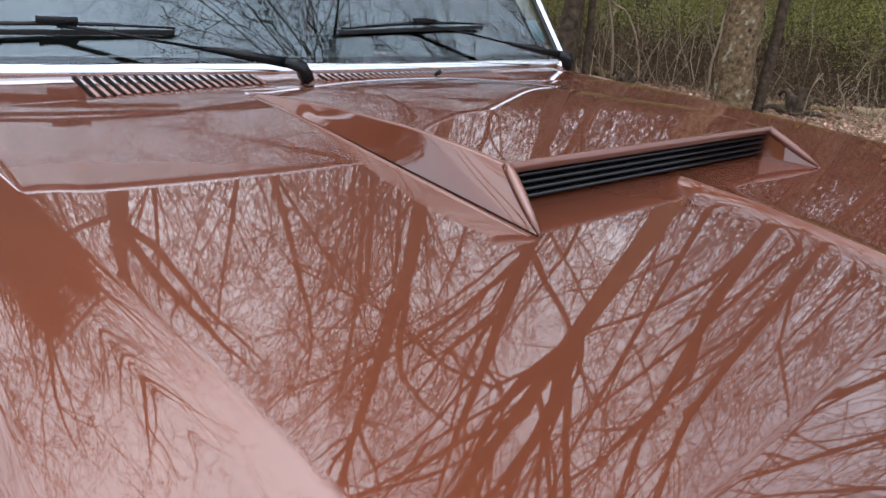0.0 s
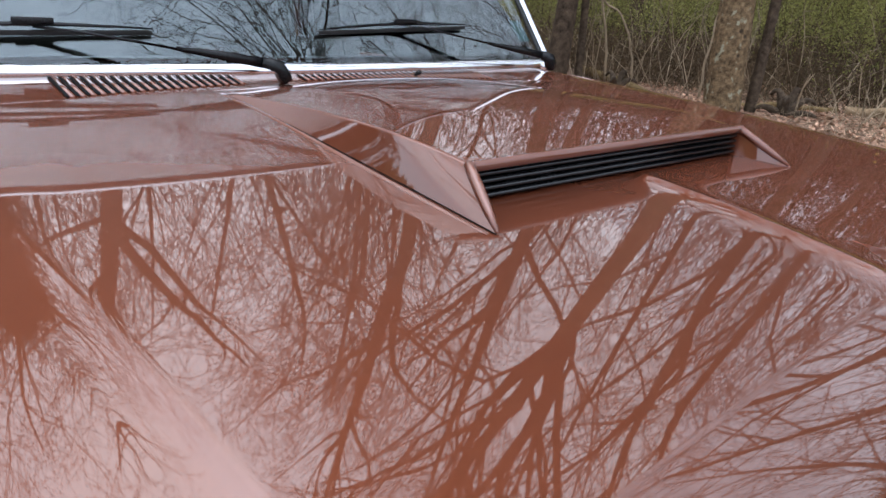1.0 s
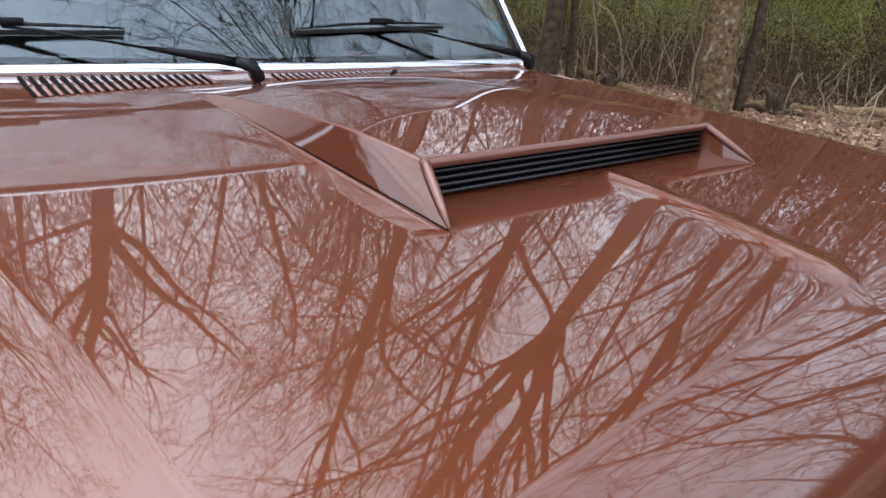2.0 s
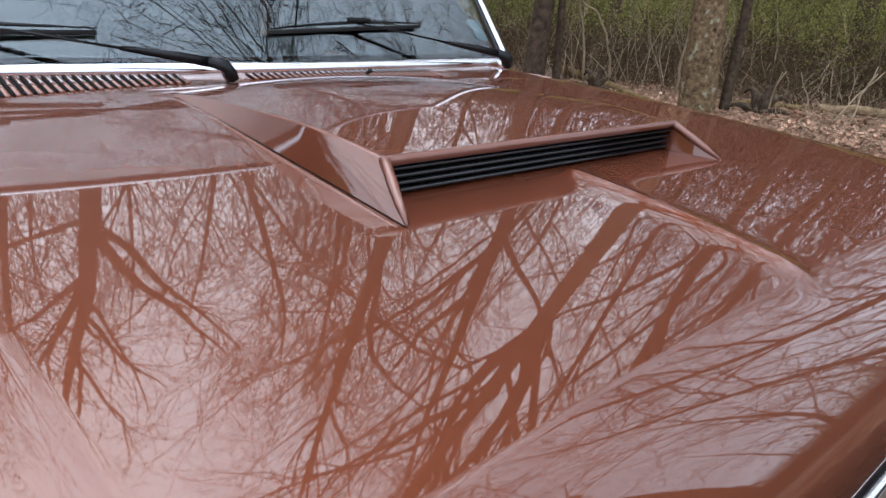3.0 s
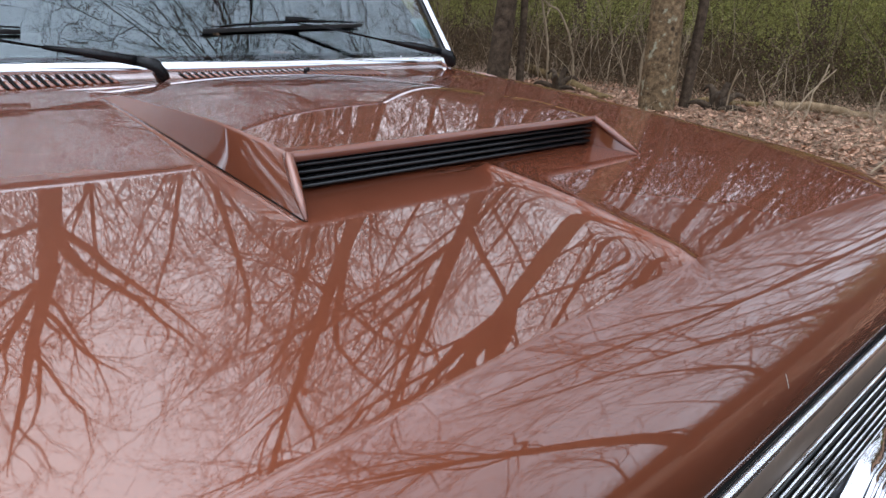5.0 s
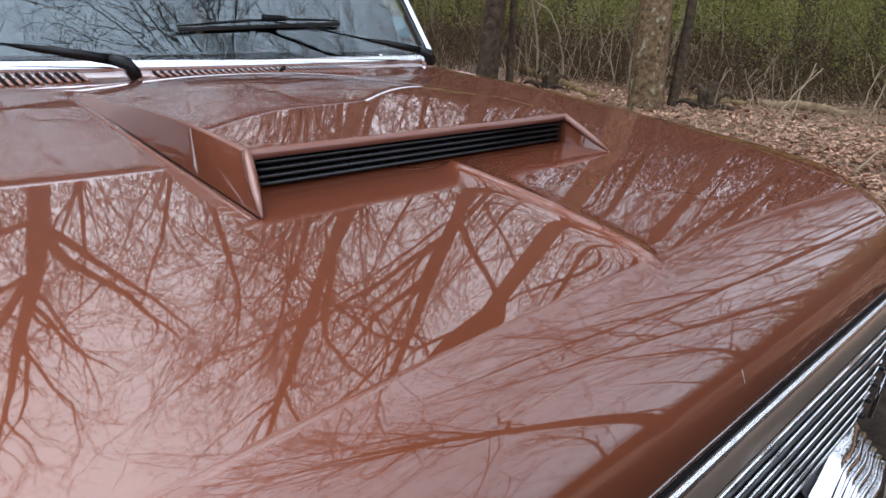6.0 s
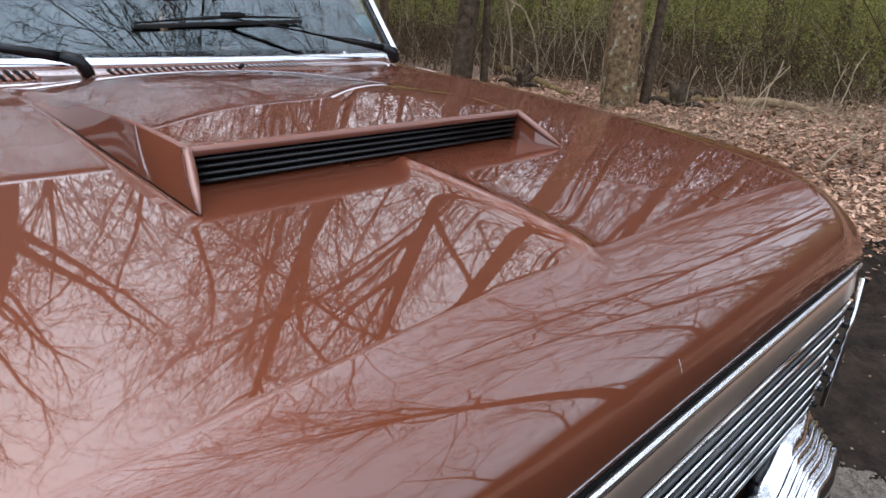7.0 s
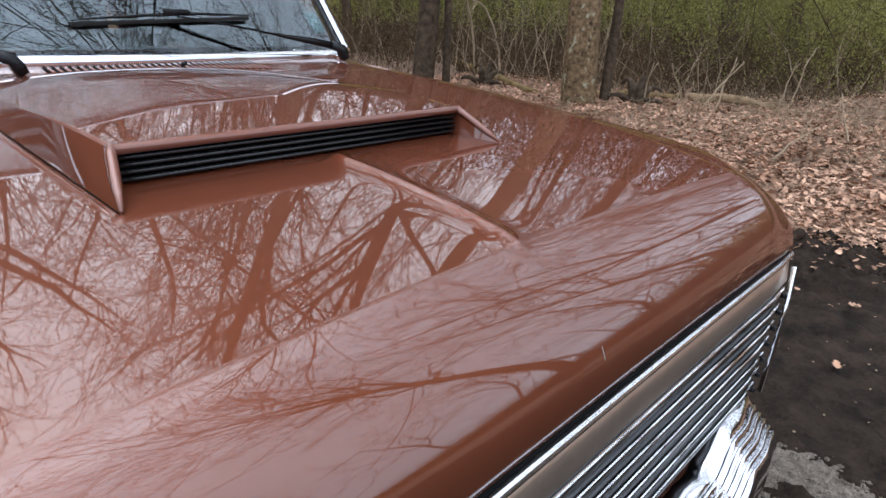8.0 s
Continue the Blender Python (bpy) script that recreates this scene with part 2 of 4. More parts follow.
# ---- the ground ----
def ground_z(x, y):
    x, y = np.asarray(x, float), np.asarray(y, float)
    bank = 0.22 * smooth01(3.4, 7.0, x + 0.25 * np.maximum(y - 2, 0)) + 0.25 * smooth01(9, 30, np.hypot(x, y))
    far = smooth01(60, 400, np.hypot(x, y))
    bumps = 0.03 * np.sin(1.7 * x + 0.6 * y) * np.sin(1.3 * y - 0.4 * x) * smooth01(2.5, 5, np.hypot(x, y))
    mound = 0.26 * np.exp(-((x - 8.7) / 0.9) ** 2 - ((y - 0.85) / 0.75) ** 2)
    return bank * (1 - far) + bumps * (1 - far) + mound


g_axis = np.concatenate([-np.geomspace(2500, 12, 18), np.linspace(-11, 15, 105), np.geomspace(16, 2500, 18)])
GX, GY = np.meshgrid(g_axis, g_axis)
ground = thing("ground", "leaf-strewn woodland ground beside a dirt track", "ground", kind="structure",
               me=grid_mesh("ground", GX, GY, ground_z(GX, GY), LITTER))
tx = np.concatenate([np.linspace(-4.2, 0.7, 50), np.linspace(0.73, 3.9, 130)])
ty = np.concatenate([np.linspace(-9, -2.6, 40), np.linspace(-2.5, 3.2, 240), np.linspace(3.3, 14, 60)])
TX, TY = np.meshgrid(tx, ty)
edge_w = 0.28 * np.sin(1.9 * TY) + 0.15 * np.sin(5.3 * TY + 1) + 0.08 * np.sin(13 * TY)
TX2 = TX + edge_w * np.clip((np.abs(TX + 0.15) - 3) / 1.05, 0, 1)
ruts = 0.020 * np.sin(3.1 * TX2 + 0.5 * np.sin(TY)) + 0.006 * np.sin(9 * TX2 + 2 * np.sin(1.3 * TY)) + 0.004 * np.sin(17 * TY + 5 * TX2)
clods = np.random.default_rng(8).normal(0, 1, TX.shape)
clods = clods + np.roll(clods, 1, 0) + np.roll(clods, 1, 1) + np.roll(clods, (1, 1), (0, 1))
ruts = ruts + 0.019 * clods * (0.35 + smooth01(-0.3, 0.8, np.sin(2.3 * TX2 + 1.2 * TY) + 0.4 * np.sin(7 * TY)))
rim = np.clip((np.abs(TX + 0.15) - 3.6) / 0.45, 0, 1)
thing("road", "dark damp dirt track with tyre ruts", "road", kind="structure",
      me=grid_mesh("road", TX2, TY, ground_z(TX2, TY) + np.maximum(0.022 + ruts * 0.5, 0.008) * (1 - rim) - 0.012 * rim, DIRT))


# ---- the car ----
car = thing("car", "glossy brown vintage car with hood scoop and chrome trim", "car")
HALF = 0.85
RIDGE_X = 0.007


def nose_y(x):
    ax = np.abs(x)
    return 0.130 - 0.055 * np.asarray(x) ** 2 + 0.13 * smooth01(0.70, 0.86, ax)


def rear_y(x):
    return 1.265 - 0.25 * np.asarray(x) ** 2


def lip_z(x):
    return 0.743 - 0.022 * np.asarray(x) ** 2


def panel_z(x, y):
    """The crowned hood, steeper towards the front."""
    y = np.asarray(y, float)
    d = 0.415 - y
    e1, e2, e3 = np.clip(y - 0.415, 0, 0.18), np.clip(y - 0.595, 0, 0.205), np.clip(y - 0.80, 0, 0.5)
    back = 0.9515 + 0.10 * e1 - 0.0225 * e1 * e1 + 0.0919 * e2 + 0.0919 * e3 - 0.0524 * e3 * e3
    return np.where(y < 0.415, 0.9515 - 0.10 * d - 0.175 * d * d, back) + 0 * np.asarray(x, float)


def foot_z(y):
    return panel_z(0, y)


def bolster_x(y):
    """Inner foot of the side bolster."""
    return 0.675 + 0.135 * np.clip(y, 0, 1)


def hood_z(x, y):
    x, y = np.asarray(x, float), np.asarray(y, float)
    ax = np.abs(x)
    z = panel_z(x, y)
    # rounded bolster along each side
    q = np.clip((ax - bolster_x(y)) / 0.034, 0, 1)
    step = 0.0058 * smooth01(0.03, 0.16, y) * (1 - smooth01(0.25, 0.95, y))
    z = z - step * (1 - (1 - q) ** 2.2)
    # the edge rolls over, most at the front corner
    r = np.clip((ax - 0.725) / 0.125, 0, 1)
    w = 0.012 + 0.030 * (1 - smooth01(0.0, 0.55, y))
    z = z - (0.019 - step - 0.15 * w) * r ** 2 - 0.15 * w * np.clip((ax - (HALF - w)) / w, 0, 1) ** 2
    # central ridge from the scoop's mouth to the front crease
    fade = smooth01(0.098, 0.165, y) * (1 - smooth01(0.478, 0.492, y))
    off = np.sqrt((x - RIDGE_X) ** 2 + 0.0022 ** 2) - 0.0022
    z = z + 0.0092 * (np.exp(-off / 0.0165) - 0.02) * (off < 0.0645) * fade
    # the nose, rounded down to the lip
    y0 = nose_y(x)
    u = np.clip(y0 - y, 0, None)
    U = y0
    a = 0.58 - 0.24 * smooth01(0.7, 0.85, ax)
    D = panel_z(x, y0) - 0.020 * r ** 2 - lip_z(x)
    drop = a * u + (D - a * U) * (1 - np.clip(1 - (u / U) ** 2.6, 0, 1) ** (1 / 2.6))
    return np.where(u > 0, panel_z(x, y0) + (z - panel_z(x, y)) * 1.0 - drop, z)


def hood_mesh():
    half = np.concatenate([[0, 0.002, 0.0045, 0.007, 0.0095, 0.012, 0.0145, 0.0165, 0.0175, 0.019, 0.022, 0.027, 0.033, 0.040, 0.046, 0.052], np.linspace(0.06, 0.30, 20), np.linspace(0.31, 0.40, 12),
                           np.linspace(0.42, 0.63, 16), np.linspace(0.643, 0.85, 64)])
    xs = np.concatenate([-half[:0:-1], half])
    xs = xs + RIDGE_X * np.clip(1 - np.abs(xs) / 0.3, 0, 1)
    f1 = 1 - np.cos(np.linspace(0, math.pi / 2, 30))
    f1 = np.concatenate([(f1 / f1[-1])[:-1], [0.975, 1.0]])
    f2 = np.concatenate([[0.0025], np.linspace(0, 0.08, 12)[1:], np.linspace(0.09, 1.0, 110)])
    rows = [nose_y(xs) * f for f in f1] + [nose_y(xs) + (rear_y(xs) - nose_y(xs)) * f for f in f2]
    Y = np.array(rows)
    X = np.tile(xs, (len(rows), 1))
    # columns follow the bolster's foot
    A, B = np.abs(X), bolster_x(Y)
    X = np.sign(X) * np.where(A < 0.42, A, np.where(A < 0.655, 0.42 + (A - 0.42) * (B - 0.42) / 0.235, B + (A - 0.655) * (HALF - B) / 0.195))
    Z = hood_z(X, Y)
    # turned-under edge at the lip and at the rear
    lip = np.stack([X[0], Y[0] + 0.012, Z[0] - 0.010])
    end = np.stack([X[-1], Y[-1] + 0.002, Z[-1] - 0.018])
    X = np.vstack([lip[0], X, end[0]])
    Y = np.vstack([lip[1], Y, end[1]])
    Z = np.vstack([lip[2], Z, end[2]])
    return grid_mesh("hood", X, Y, Z, PAINT)


hood = part("hood", hood_mesh(), car, "glossy brown hood with a central ridge and raised side bolsters")


# the scoop
def crest_x(y):
    return 0.317 + 0.009 * smooth01(0.50, 0.66, y) + 0.016 * smooth01(0.95, 1.19, y)


def top_h(y):
    """Height of the roof over the hood, rounded down towards the mouth."""
    if y < 0.70:
        return max(0.0, 1.0235 - 0.0165 * ((0.70 - y) / 0.197) ** 1.7 - float(foot_z(y)))
    return 0.0451 * max(0.0, (1.19 - y) / 0.49)


def roof_z(t):
    """Height of the roof's middle, from the lip (0) to the rear end (1)."""
    y = 0.503 + 0.76 * t
    a, b, c = min(y, 0.68) - 0.503, min(max(y - 0.68, 0.0), 0.32), max(y - 1.0, 0.0)
    return 1.0085 + 0.122 * a - 0.02 * a * a + 0.115 * b - 0.18 * b * b - 0.35 * c * c


WALL = [k / 9 * 0.9 for k in range(10)] + [0.93, 0.96, 0.98, 1.0]


def front_edge(k):
    """Point on a wing's front edge, from the tip (0) to the mouth's upper corner (1)."""
    y = 0.415 + 0.088 * k
    return 0.347 - 0.030 * k, y, float(foot_z(y)) + 0.047 * k + 0.001


def scoop_mesh():
    """Raised scoop: rows from the mouth's lip back to where it meets the hood."""
    s = np.linspace(0, 1, 40)
    back = np.concatenate([np.linspace(0, 0.16, 36), np.linspace(0.175, 1, 60)])
    rows = []
    for t in back:
        line = []
        y1 = 0.503 + 0.687 * t
        c = float(crest_x(y1))
        soft = float(smooth01(0.0, 0.45, t))
        for k in WALL[:-1]:
            fy = front_edge(k)[1]
            y = fy + (1.19 - fy) * t
            g = k + 0.12 * k * (1 - k) * soft
            line.append((0.347 + (c - 0.347) * k, y, float(foot_z(y)) + g * top_h(y1) + 0.001))
        for k in s:
            bow = 1 - (1 - k) ** 2
            y = 0.503 + (1.19 + 0.072 * bow - 0.503) * t
            x = c * (1 - k)
            z = float(foot_z(y1)) + top_h(y1) + 0.001
            z += (roof_z(t) - z) * (1 - (1 - k) ** (3.5 - 1.3 * t))
            line.append((x, y, z))
        rows.append([(-x, y, z) for x, y, z in line] + [(x, y, z) for x, y, z in line[-2::-1]])
    A = np.array(rows)
    under = A[0].copy()
    under[:, 1] += 0.022
    under[:, 2] -= 0.003
    n = len(WALL) - 1
    for j in list(range(n)) + list(range(len(under) - n, len(under))):
        under[j] = A[0][j] + np.array([-0.003 * np.sign(A[0][j][0]), 0.004, -0.002])
    tail = A[-1].copy()
    tail[:, 1] += 0.004
    tail[:, 2] = foot_z(tail[:, 1]) - 0.004
    A = np.concatenate([under[None], A, tail[None]])
    return grid_mesh("hood_scoop", A[..., 0], A[..., 1], A[..., 2], PAINT)


scoop = part("hood_scoop", scoop_mesh(), hood, "raised brown air scoop with a wide front mouth")


def wing_mesh(side):
    """Inner wall of a scoop wing, from its front edge down to the hood."""
    top = [front_edge(k / 8) for k in range(9)] + [(0.317, 0.55, 1.005)]
    low = [(a - 0.004, b + 0.002, float(foot_z(b)) - 0.002) for a, b, c in top]
    A = np.array([top, low])
    return grid_mesh("scoop_wing", A[..., 0] * side, A[..., 1], A[..., 2], PAINT, flip=side < 0)


part("scoop_wing", wing_mesh(-1), hood)
part("scoop_wing", wing_mesh(1), hood)
ROUND = ring(0.0072, 10)
lip_path = [(s * front_edge(k)[0], front_edge(k)[1], front_edge(k)[2] - 0.001) for s, ks in ((-1, (0.04, 0.3, 0.6, 0.9, 1.0)), (1, (1.0, 0.9, 0.6, 0.3, 0.04))) for k in ks]
lip_path[5:5] = [(x, 0.503, float(foot_z(0.503)) + 0.0462) for x in np.linspace(-0.31, 0.31, 30)]
part("scoop_edge", sweep("scoop_edge", lip_path, ROUND, PAINT, scales=[0.3, 0.8, 1, 1, 1] + [1.0] * 30 + [1, 1, 1, 0.8, 0.3]), hood, "rounded brown rim of the scoop's mouth")
for sgn in (-1, 1):
    foot = [(sgn * 0.3485, y, float(foot_z(y)) + 0.0008) for y in np.linspace(0.418, 1.185, 40)]
    part("scoop_seam", sweep("scoop_seam", foot, ring(0.0006, 6), DARK), hood, "dark seam along the scoop's foot")
    rim = [(sgn * (0.356 - 0.006 * float(smooth01(0.6, 1.1, y))), y, float(foot_z(y)) - 0.0004) for y in np.linspace(0.424, 1.185, 40)]
    part("scoop_flange", sweep("scoop_flange", rim, [(-0.0065, -0.001), (-0.0045, 0.0014), (0.0, 0.0026), (0.0045, 0.0014), (0.0065, -0.001)], PAINT,
                               scales=[0.3 + 0.7 * math.sin(math.pi * min(1.0, k / 8) / 2) for k in range(40)]), hood, "low rolled flange round the scoop's foot")
# solid black box: the mouth's inner shade is put into its colour
part("scoop_void", box_mesh("scoop_void", (0.63, 0.006, 0.06), DARK, at=(0, 0.540, 0.978)), hood, "black box whose colour gives the shade behind the scoop slats")
slat = sweep("scoop_slat", [(-0.316, 0.530, 0.0), (-0.3165, 0.510, 0), (0.3165, 0.510, 0), (0.316, 0.530, 0)],
             [(-0.016, -0.0022), (0.004, -0.0028), (0.0062, -0.001), (0.0062, 0.0012), (0.004, 0.0026), (-0.016, 0.0022)], SLAT)
for k in range(5):
    part("slat", slat, hood, at=Matrix.Translation((0, 0, 0.9665 + 0.0093 * k)))

# ---- front: trim, grille, bumper ----
xs_front = [HALF * math.sin(math.pi / 2 * k / 24) for k in range(-24, 25)]


def front_y(x):
    """Plan line of the front end: nearly straight, turned back at the corners."""
    return 0.006 * smooth01(0.76, 0.87, np.abs(x))


def front_line(z, out, droop, reach=0.868, n=40):
    return [(x, float(front_y(x)) - out, z - droop * x * x) for x in np.linspace(-reach, reach, n)]


# black backing box and tube paint the shade behind the bars and under the lip
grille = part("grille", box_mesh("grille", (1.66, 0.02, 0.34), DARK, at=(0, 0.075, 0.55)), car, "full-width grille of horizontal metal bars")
part("grille_gap", sweep("grille_gap", front_line(0.735, -0.007, 0.018), ring(0.008, 6), DARK), grille, "black tube painting the shade in the gap under the hood's lip")
part("bright_moulding", sweep("bright_moulding", front_line(0.7275, 0.006, 0.014), [(-0.006, 0.0042), (-0.002, 0.0042), (0.0018, 0.0022), (0.0032, -0.0015), (0.003, -0.005), (-0.006, -0.005)], BRIGHT, smooth=False), grille, "bright chrome moulding")
part("header_panel", sweep("header_panel", front_line(0.693, 0.0, 0.017), [(-0.012, -0.033), (0.003, -0.033), (0.007, -0.026), (0.004, 0.0), (0.001, 0.030), (-0.012, 0.033)], SATIN),
     grille, "satin metal band above the bars")
bar = sweep("grille_bar", front_line(0.0, 0.0, 0.022, 0.858), [(-0.045, -0.018), (-0.02, -0.020), (0.002, -0.017), (0.003, -0.002), (-0.018, 0.002), (-0.045, -0.006)], DULL)
edge = sweep("bar_edge", front_line(0.0, 0.004, 0.022, 0.858), [(-0.003, 0.0022), (-0.0008, 0.0022), (0.0012, 0.0010), (0.0020, -0.0008), (0.0015, -0.002), (-0.003, -0.002)], CHROME, smooth=False)
for k in range(7):
    z = 0.654 - 0.041 * k
    o = part("grille_bar", bar, grille, at=Matrix.Translation((0, -0.003 + 0.003 * k, z)))
    part("bar_edge", edge, o, "polished edge")
for sgn in (-1, 1):
    part("end_moulding", sweep("end_moulding", [(sgn * 0.876, -0.006, 0.685), (sgn * 0.872, -0.010, 0.55), (sgn * 0.862, 0.000, 0.375)], ring(0.006, 8), CHROME), grille, "upright chrome end moulding")
    for k in range(7):
        part("bracket", box_mesh("bracket", (0.012, 0.014, 0.010), BLACK, 0.002, at=(sgn * 0.850, -0.004 + 0.003 * k, 0.624 - 0.041 * k)), grille)

part("valance", sweep("valance", [(x, 0.06, 0.33) for x in np.linspace(-0.84, 0.84, 20)], [(-0.03, -0.12), (0.0, -0.12), (0.02, -0.04), (0.015, 0.03), (-0.03, 0.03)], PAINT), car, "brown painted panel below the grille")


def bumper_mesh():
    """Horizontal bar with tall upturned ends that wrap round the corners."""
    us = np.concatenate([np.linspace(-1, -0.6, 34), np.linspace(-0.58, 0.58, 30), np.linspace(0.6, 1, 34)])
    prof = [(0.0, 0.0), (0.02, -0.050), (0.08, -0.070), (0.30, -0.080), (0.50, -0.082), (0.58, -0.080), (0.63, -0.075)]
    # the upper face leans back in narrow steps
    for c in (0.10, 0.26, 0.44, 0.62, 0.82):
        h, d = 0.65 + 0.31 * c, -0.072 + 0.068 * c
        prof += [(h - 0.012, d - 0.005), (h + 0.004, d - 0.0012), (h - 0.014, d), (h - 0.012, d + 0.0022), (h + 0.012, d + 0.0036)]
    prof += [(0.97, -0.002), (0.99, 0.004), (1.0, 0.018), (1.0, 0.06)]
    X, Y, Z = [], [], []
    for u in us:
        a = abs(u)
        x = 0.828 * min(a / 0.95, 1.0) * (1 if u > 0 else -1)
        back = 0.12 * max(0.0, (a - 0.95) / 0.05) + 0.012 * float(smooth01(0.82, 0.93, a))
        top = 0.318 + 0.066 * float(smooth01(0.655, 0.735, a)) - 0.012 * float(smooth01(0.9, 1.0, a))
        low = 0.165
        X.append([x] * len(prof)); Y.append([back + d for h, d in prof]); Z.append([low + (top - low) * h + 0.0022 * math.sin(130 * u + 60 * h) * math.sin(83 * u - 47 * h) * (h > 0.6) for h, d in prof])
    return grid_mesh("bumper", np.array(X), np.array(Y), np.array(Z), CHROME)


part("bumper", bumper_mesh(), car, "chrome bumper with tall upturned ends")

part("paint_chip", sweep("paint_chip", [(0.030, float(y), float(hood_z(0.030, y)) + 0.0006) for y in np.linspace(0.006, 0.013, 7)], [(-0.0011, 0.0), (0.0, 0.0004), (0.0013, 0.0)], CHIP, scales=[0.4, 1, 0.7, 1.1, 0.6, 1.0, 0.3]), hood, "small pale chip in the paint")

# ---- flanks and the rest of the body ----
def edge_line():
    ys = np.concatenate([np.linspace(0.0, 0.06, 8), np.linspace(0.08, 1.1, 22)])
    return [(float(y), float(hood_z(HALF, y))) for y in ys]


def fender_mesh(side):
    top = edge_line() + [(1.3, 1.012), (1.6, 1.02), (2.2, 1.01), (3.2, 0.99), (4.2, 0.95), (4.35, 0.90)]
    rows = [[], [], [], [], [], []]
    for y, z in top:
        arch = 0.33
        for wy in (0.75, 3.45):
            if abs(y - wy) < 0.36:
                arch = max(arch, 0.33 + math.sqrt(0.36 ** 2 - (y - wy) ** 2) * 0.95)
        yb = min(y, 0.09)
        rows[0].append((HALF + 0.003, y, z - 0.012))
        rows[1].append((HALF + 0.005, y, z - 0.003))
        rows[2].append((HALF + 0.009, y, z - 0.008))
        rows[3].append((HALF + 0.022, max(y, 0.02), max(arch + 0.06, z * 0.5 + 0.36)))
        rows[4].append((HALF + 0.018, max(y, 0.03), max(arch + 0.02, 0.5)))
        rows[5].append((HALF - 0.02, max(y, 0.06), arch))
    A = np.array(rows)
    return grid_mesh("fender", A[..., 0] * side, A[..., 1], A[..., 2], PAINT, flip=side > 0)


for sgn in (-1, 1):
    part("body_side", fender_mesh(sgn), car, "brown body side with wheel arches")
# solid black block standing in for the unlit engine space
part("engine_bay", box_mesh("engine_bay", (1.6, 1.15, 0.45), DARK, at=(0, 0.70, 0.62)), car, "black box filling the shaded space under the hood")
part("underbody", box_mesh("underbody", (1.55, 4.0, 0.12), DARK, at=(0, 2.25, 0.36)), car, "dark underbody")


def wheel_mesh():
    bm = bmesh.new()
    prof = [(0.16, -0.09), (0.19, -0.10), (0.30, -0.095), (0.325, -0.07), (0.33, 0.0), (0.325, 0.07), (0.30, 0.095), (0.19, 0.10), (0.16, 0.09)]
    n = 36
    vs = [[bm.verts.new((b, a * math.cos(2 * math.pi * k / n), a * math.sin(2 * math.pi * k / n))) for a, b in prof] for k in range(n)]
    for k in range(n):
        for j in range(len(prof) - 1):
            bm.faces.new((vs[k][j], vs[k][j + 1], vs[(k + 1) % n][j + 1], vs[(k + 1) % n][j]))
    me = bpy.data.meshes.new("tyre")
    bm.to_mesh(me)
    bm.free()
    me.materials.append(RUBBER)
    me.polygons.foreach_set("use_smooth", [True] * len(me.polygons))
    return me


def disc_mesh():
    prof = [(0.001, 0.105), (0.05, 0.10), (0.07, 0.085), (0.14, 0.08), (0.165, 0.095), (0.17, 0.06), (0.17, -0.06)]
    n = 36
    v, f = [], []
    for k in range(n):
        v += [(b, a * math.cos(2 * math.pi * k / n), a * math.sin(2 * math.pi * k / n)) for a, b in prof]
    m = len(prof)
    for k in range(n):
        for j in range(m - 1):
            f.append((k * m + j, k * m + j + 1, ((k + 1) % n) * m + j + 1, ((k + 1) % n) * m + j))
    return mesh_of("wheel_disc", v, f, CHROME)


tyre_me, disc_me = wheel_mesh(), disc_mesh()
for wx in (-0.73, 0.73):
    for wy in (0.75, 3.45):
        o = part("wheel", tyre_me, car, "black tyre", Matrix.Translation((wx, wy, 0.335)))
        part("wheel_disc", disc_me, o, "chrome wheel disc", pose(0, 0, 0, 0, 0, 0 if wx > 0 else 180))


# ---- cowl, windshield, cabin ----
def base_y(x):
    return 1.37 + 0.10 * np.asarray(x) ** 2


def cowl_z(x, y):
    yr = rear_y(x)
    z0 = hood_z(x, yr)
    t = (np.asarray(y) - yr) / np.maximum(base_y(x) + 0.05 - yr, 0.01)
    return z0 - 0.003 + 0.029 * np.clip(t, 0, 1) ** 1.2


def slot_rows():
    rows = []
    for lo, hi in ((-0.615, -0.265), (-0.12, 0.42)):
        n = int(round((hi - lo) / 0.0172))
        rows += [lo + (hi - lo) * (k + 0.5) / n for k in range(n)]
    return rows


cx = np.linspace(-0.86, 0.86, 90)
CY = np.array([rear_y(cx) + 0.004 + (base_y(cx) + 0.06 - rear_y(cx)) * t for t in np.linspace(0, 1, 10)])
CXX = np.tile(cx, (10, 1))
cowl = part("cowl", grid_mesh("cowl", CXX, CY, cowl_z(CXX, CY), PAINT), car, "brown cowl panel with louvred air inlets")
for x in slot_rows():
    y0, y1 = float(rear_y(x)) + 0.042, float(base_y(x)) - 0.020
    za, zb = float(cowl_z(x, y0)), float(cowl_z(x, y1))
    w = 0.0034
    v = [(x - w, y0, za + 0.002), (x + w, y0, za + 0.002), (x + w, y1, zb + 0.002), (x - w, y1, zb + 0.002)]
    # flat black quad on the cowl: the opening's shade as colour
    part("slot", mesh_of("slot", v, [(0, 1, 2, 3)], DARK, False), cowl)
    part("louvre", sweep("louvre", [(x + w + 0.0040, y0 - 0.002, za + 0.002), (x + w + 0.0040, y1 + 0.002, zb + 0.002)], [(-0.0046, -0.003), (0.0046, -0.003), (0.0042, 0.0002), (0.0, 0.0012), (-0.0042, 0.0004)], PAINT), cowl)


def glass_point(x, h):
    """x at the base, h: height above the base along the rake."""
    k = 1 - 0.19 * h
    return (x * k, float(base_y(x)) + 0.012 + 0.68 * h - 0.06 * h * x * x, 1.047 + h)


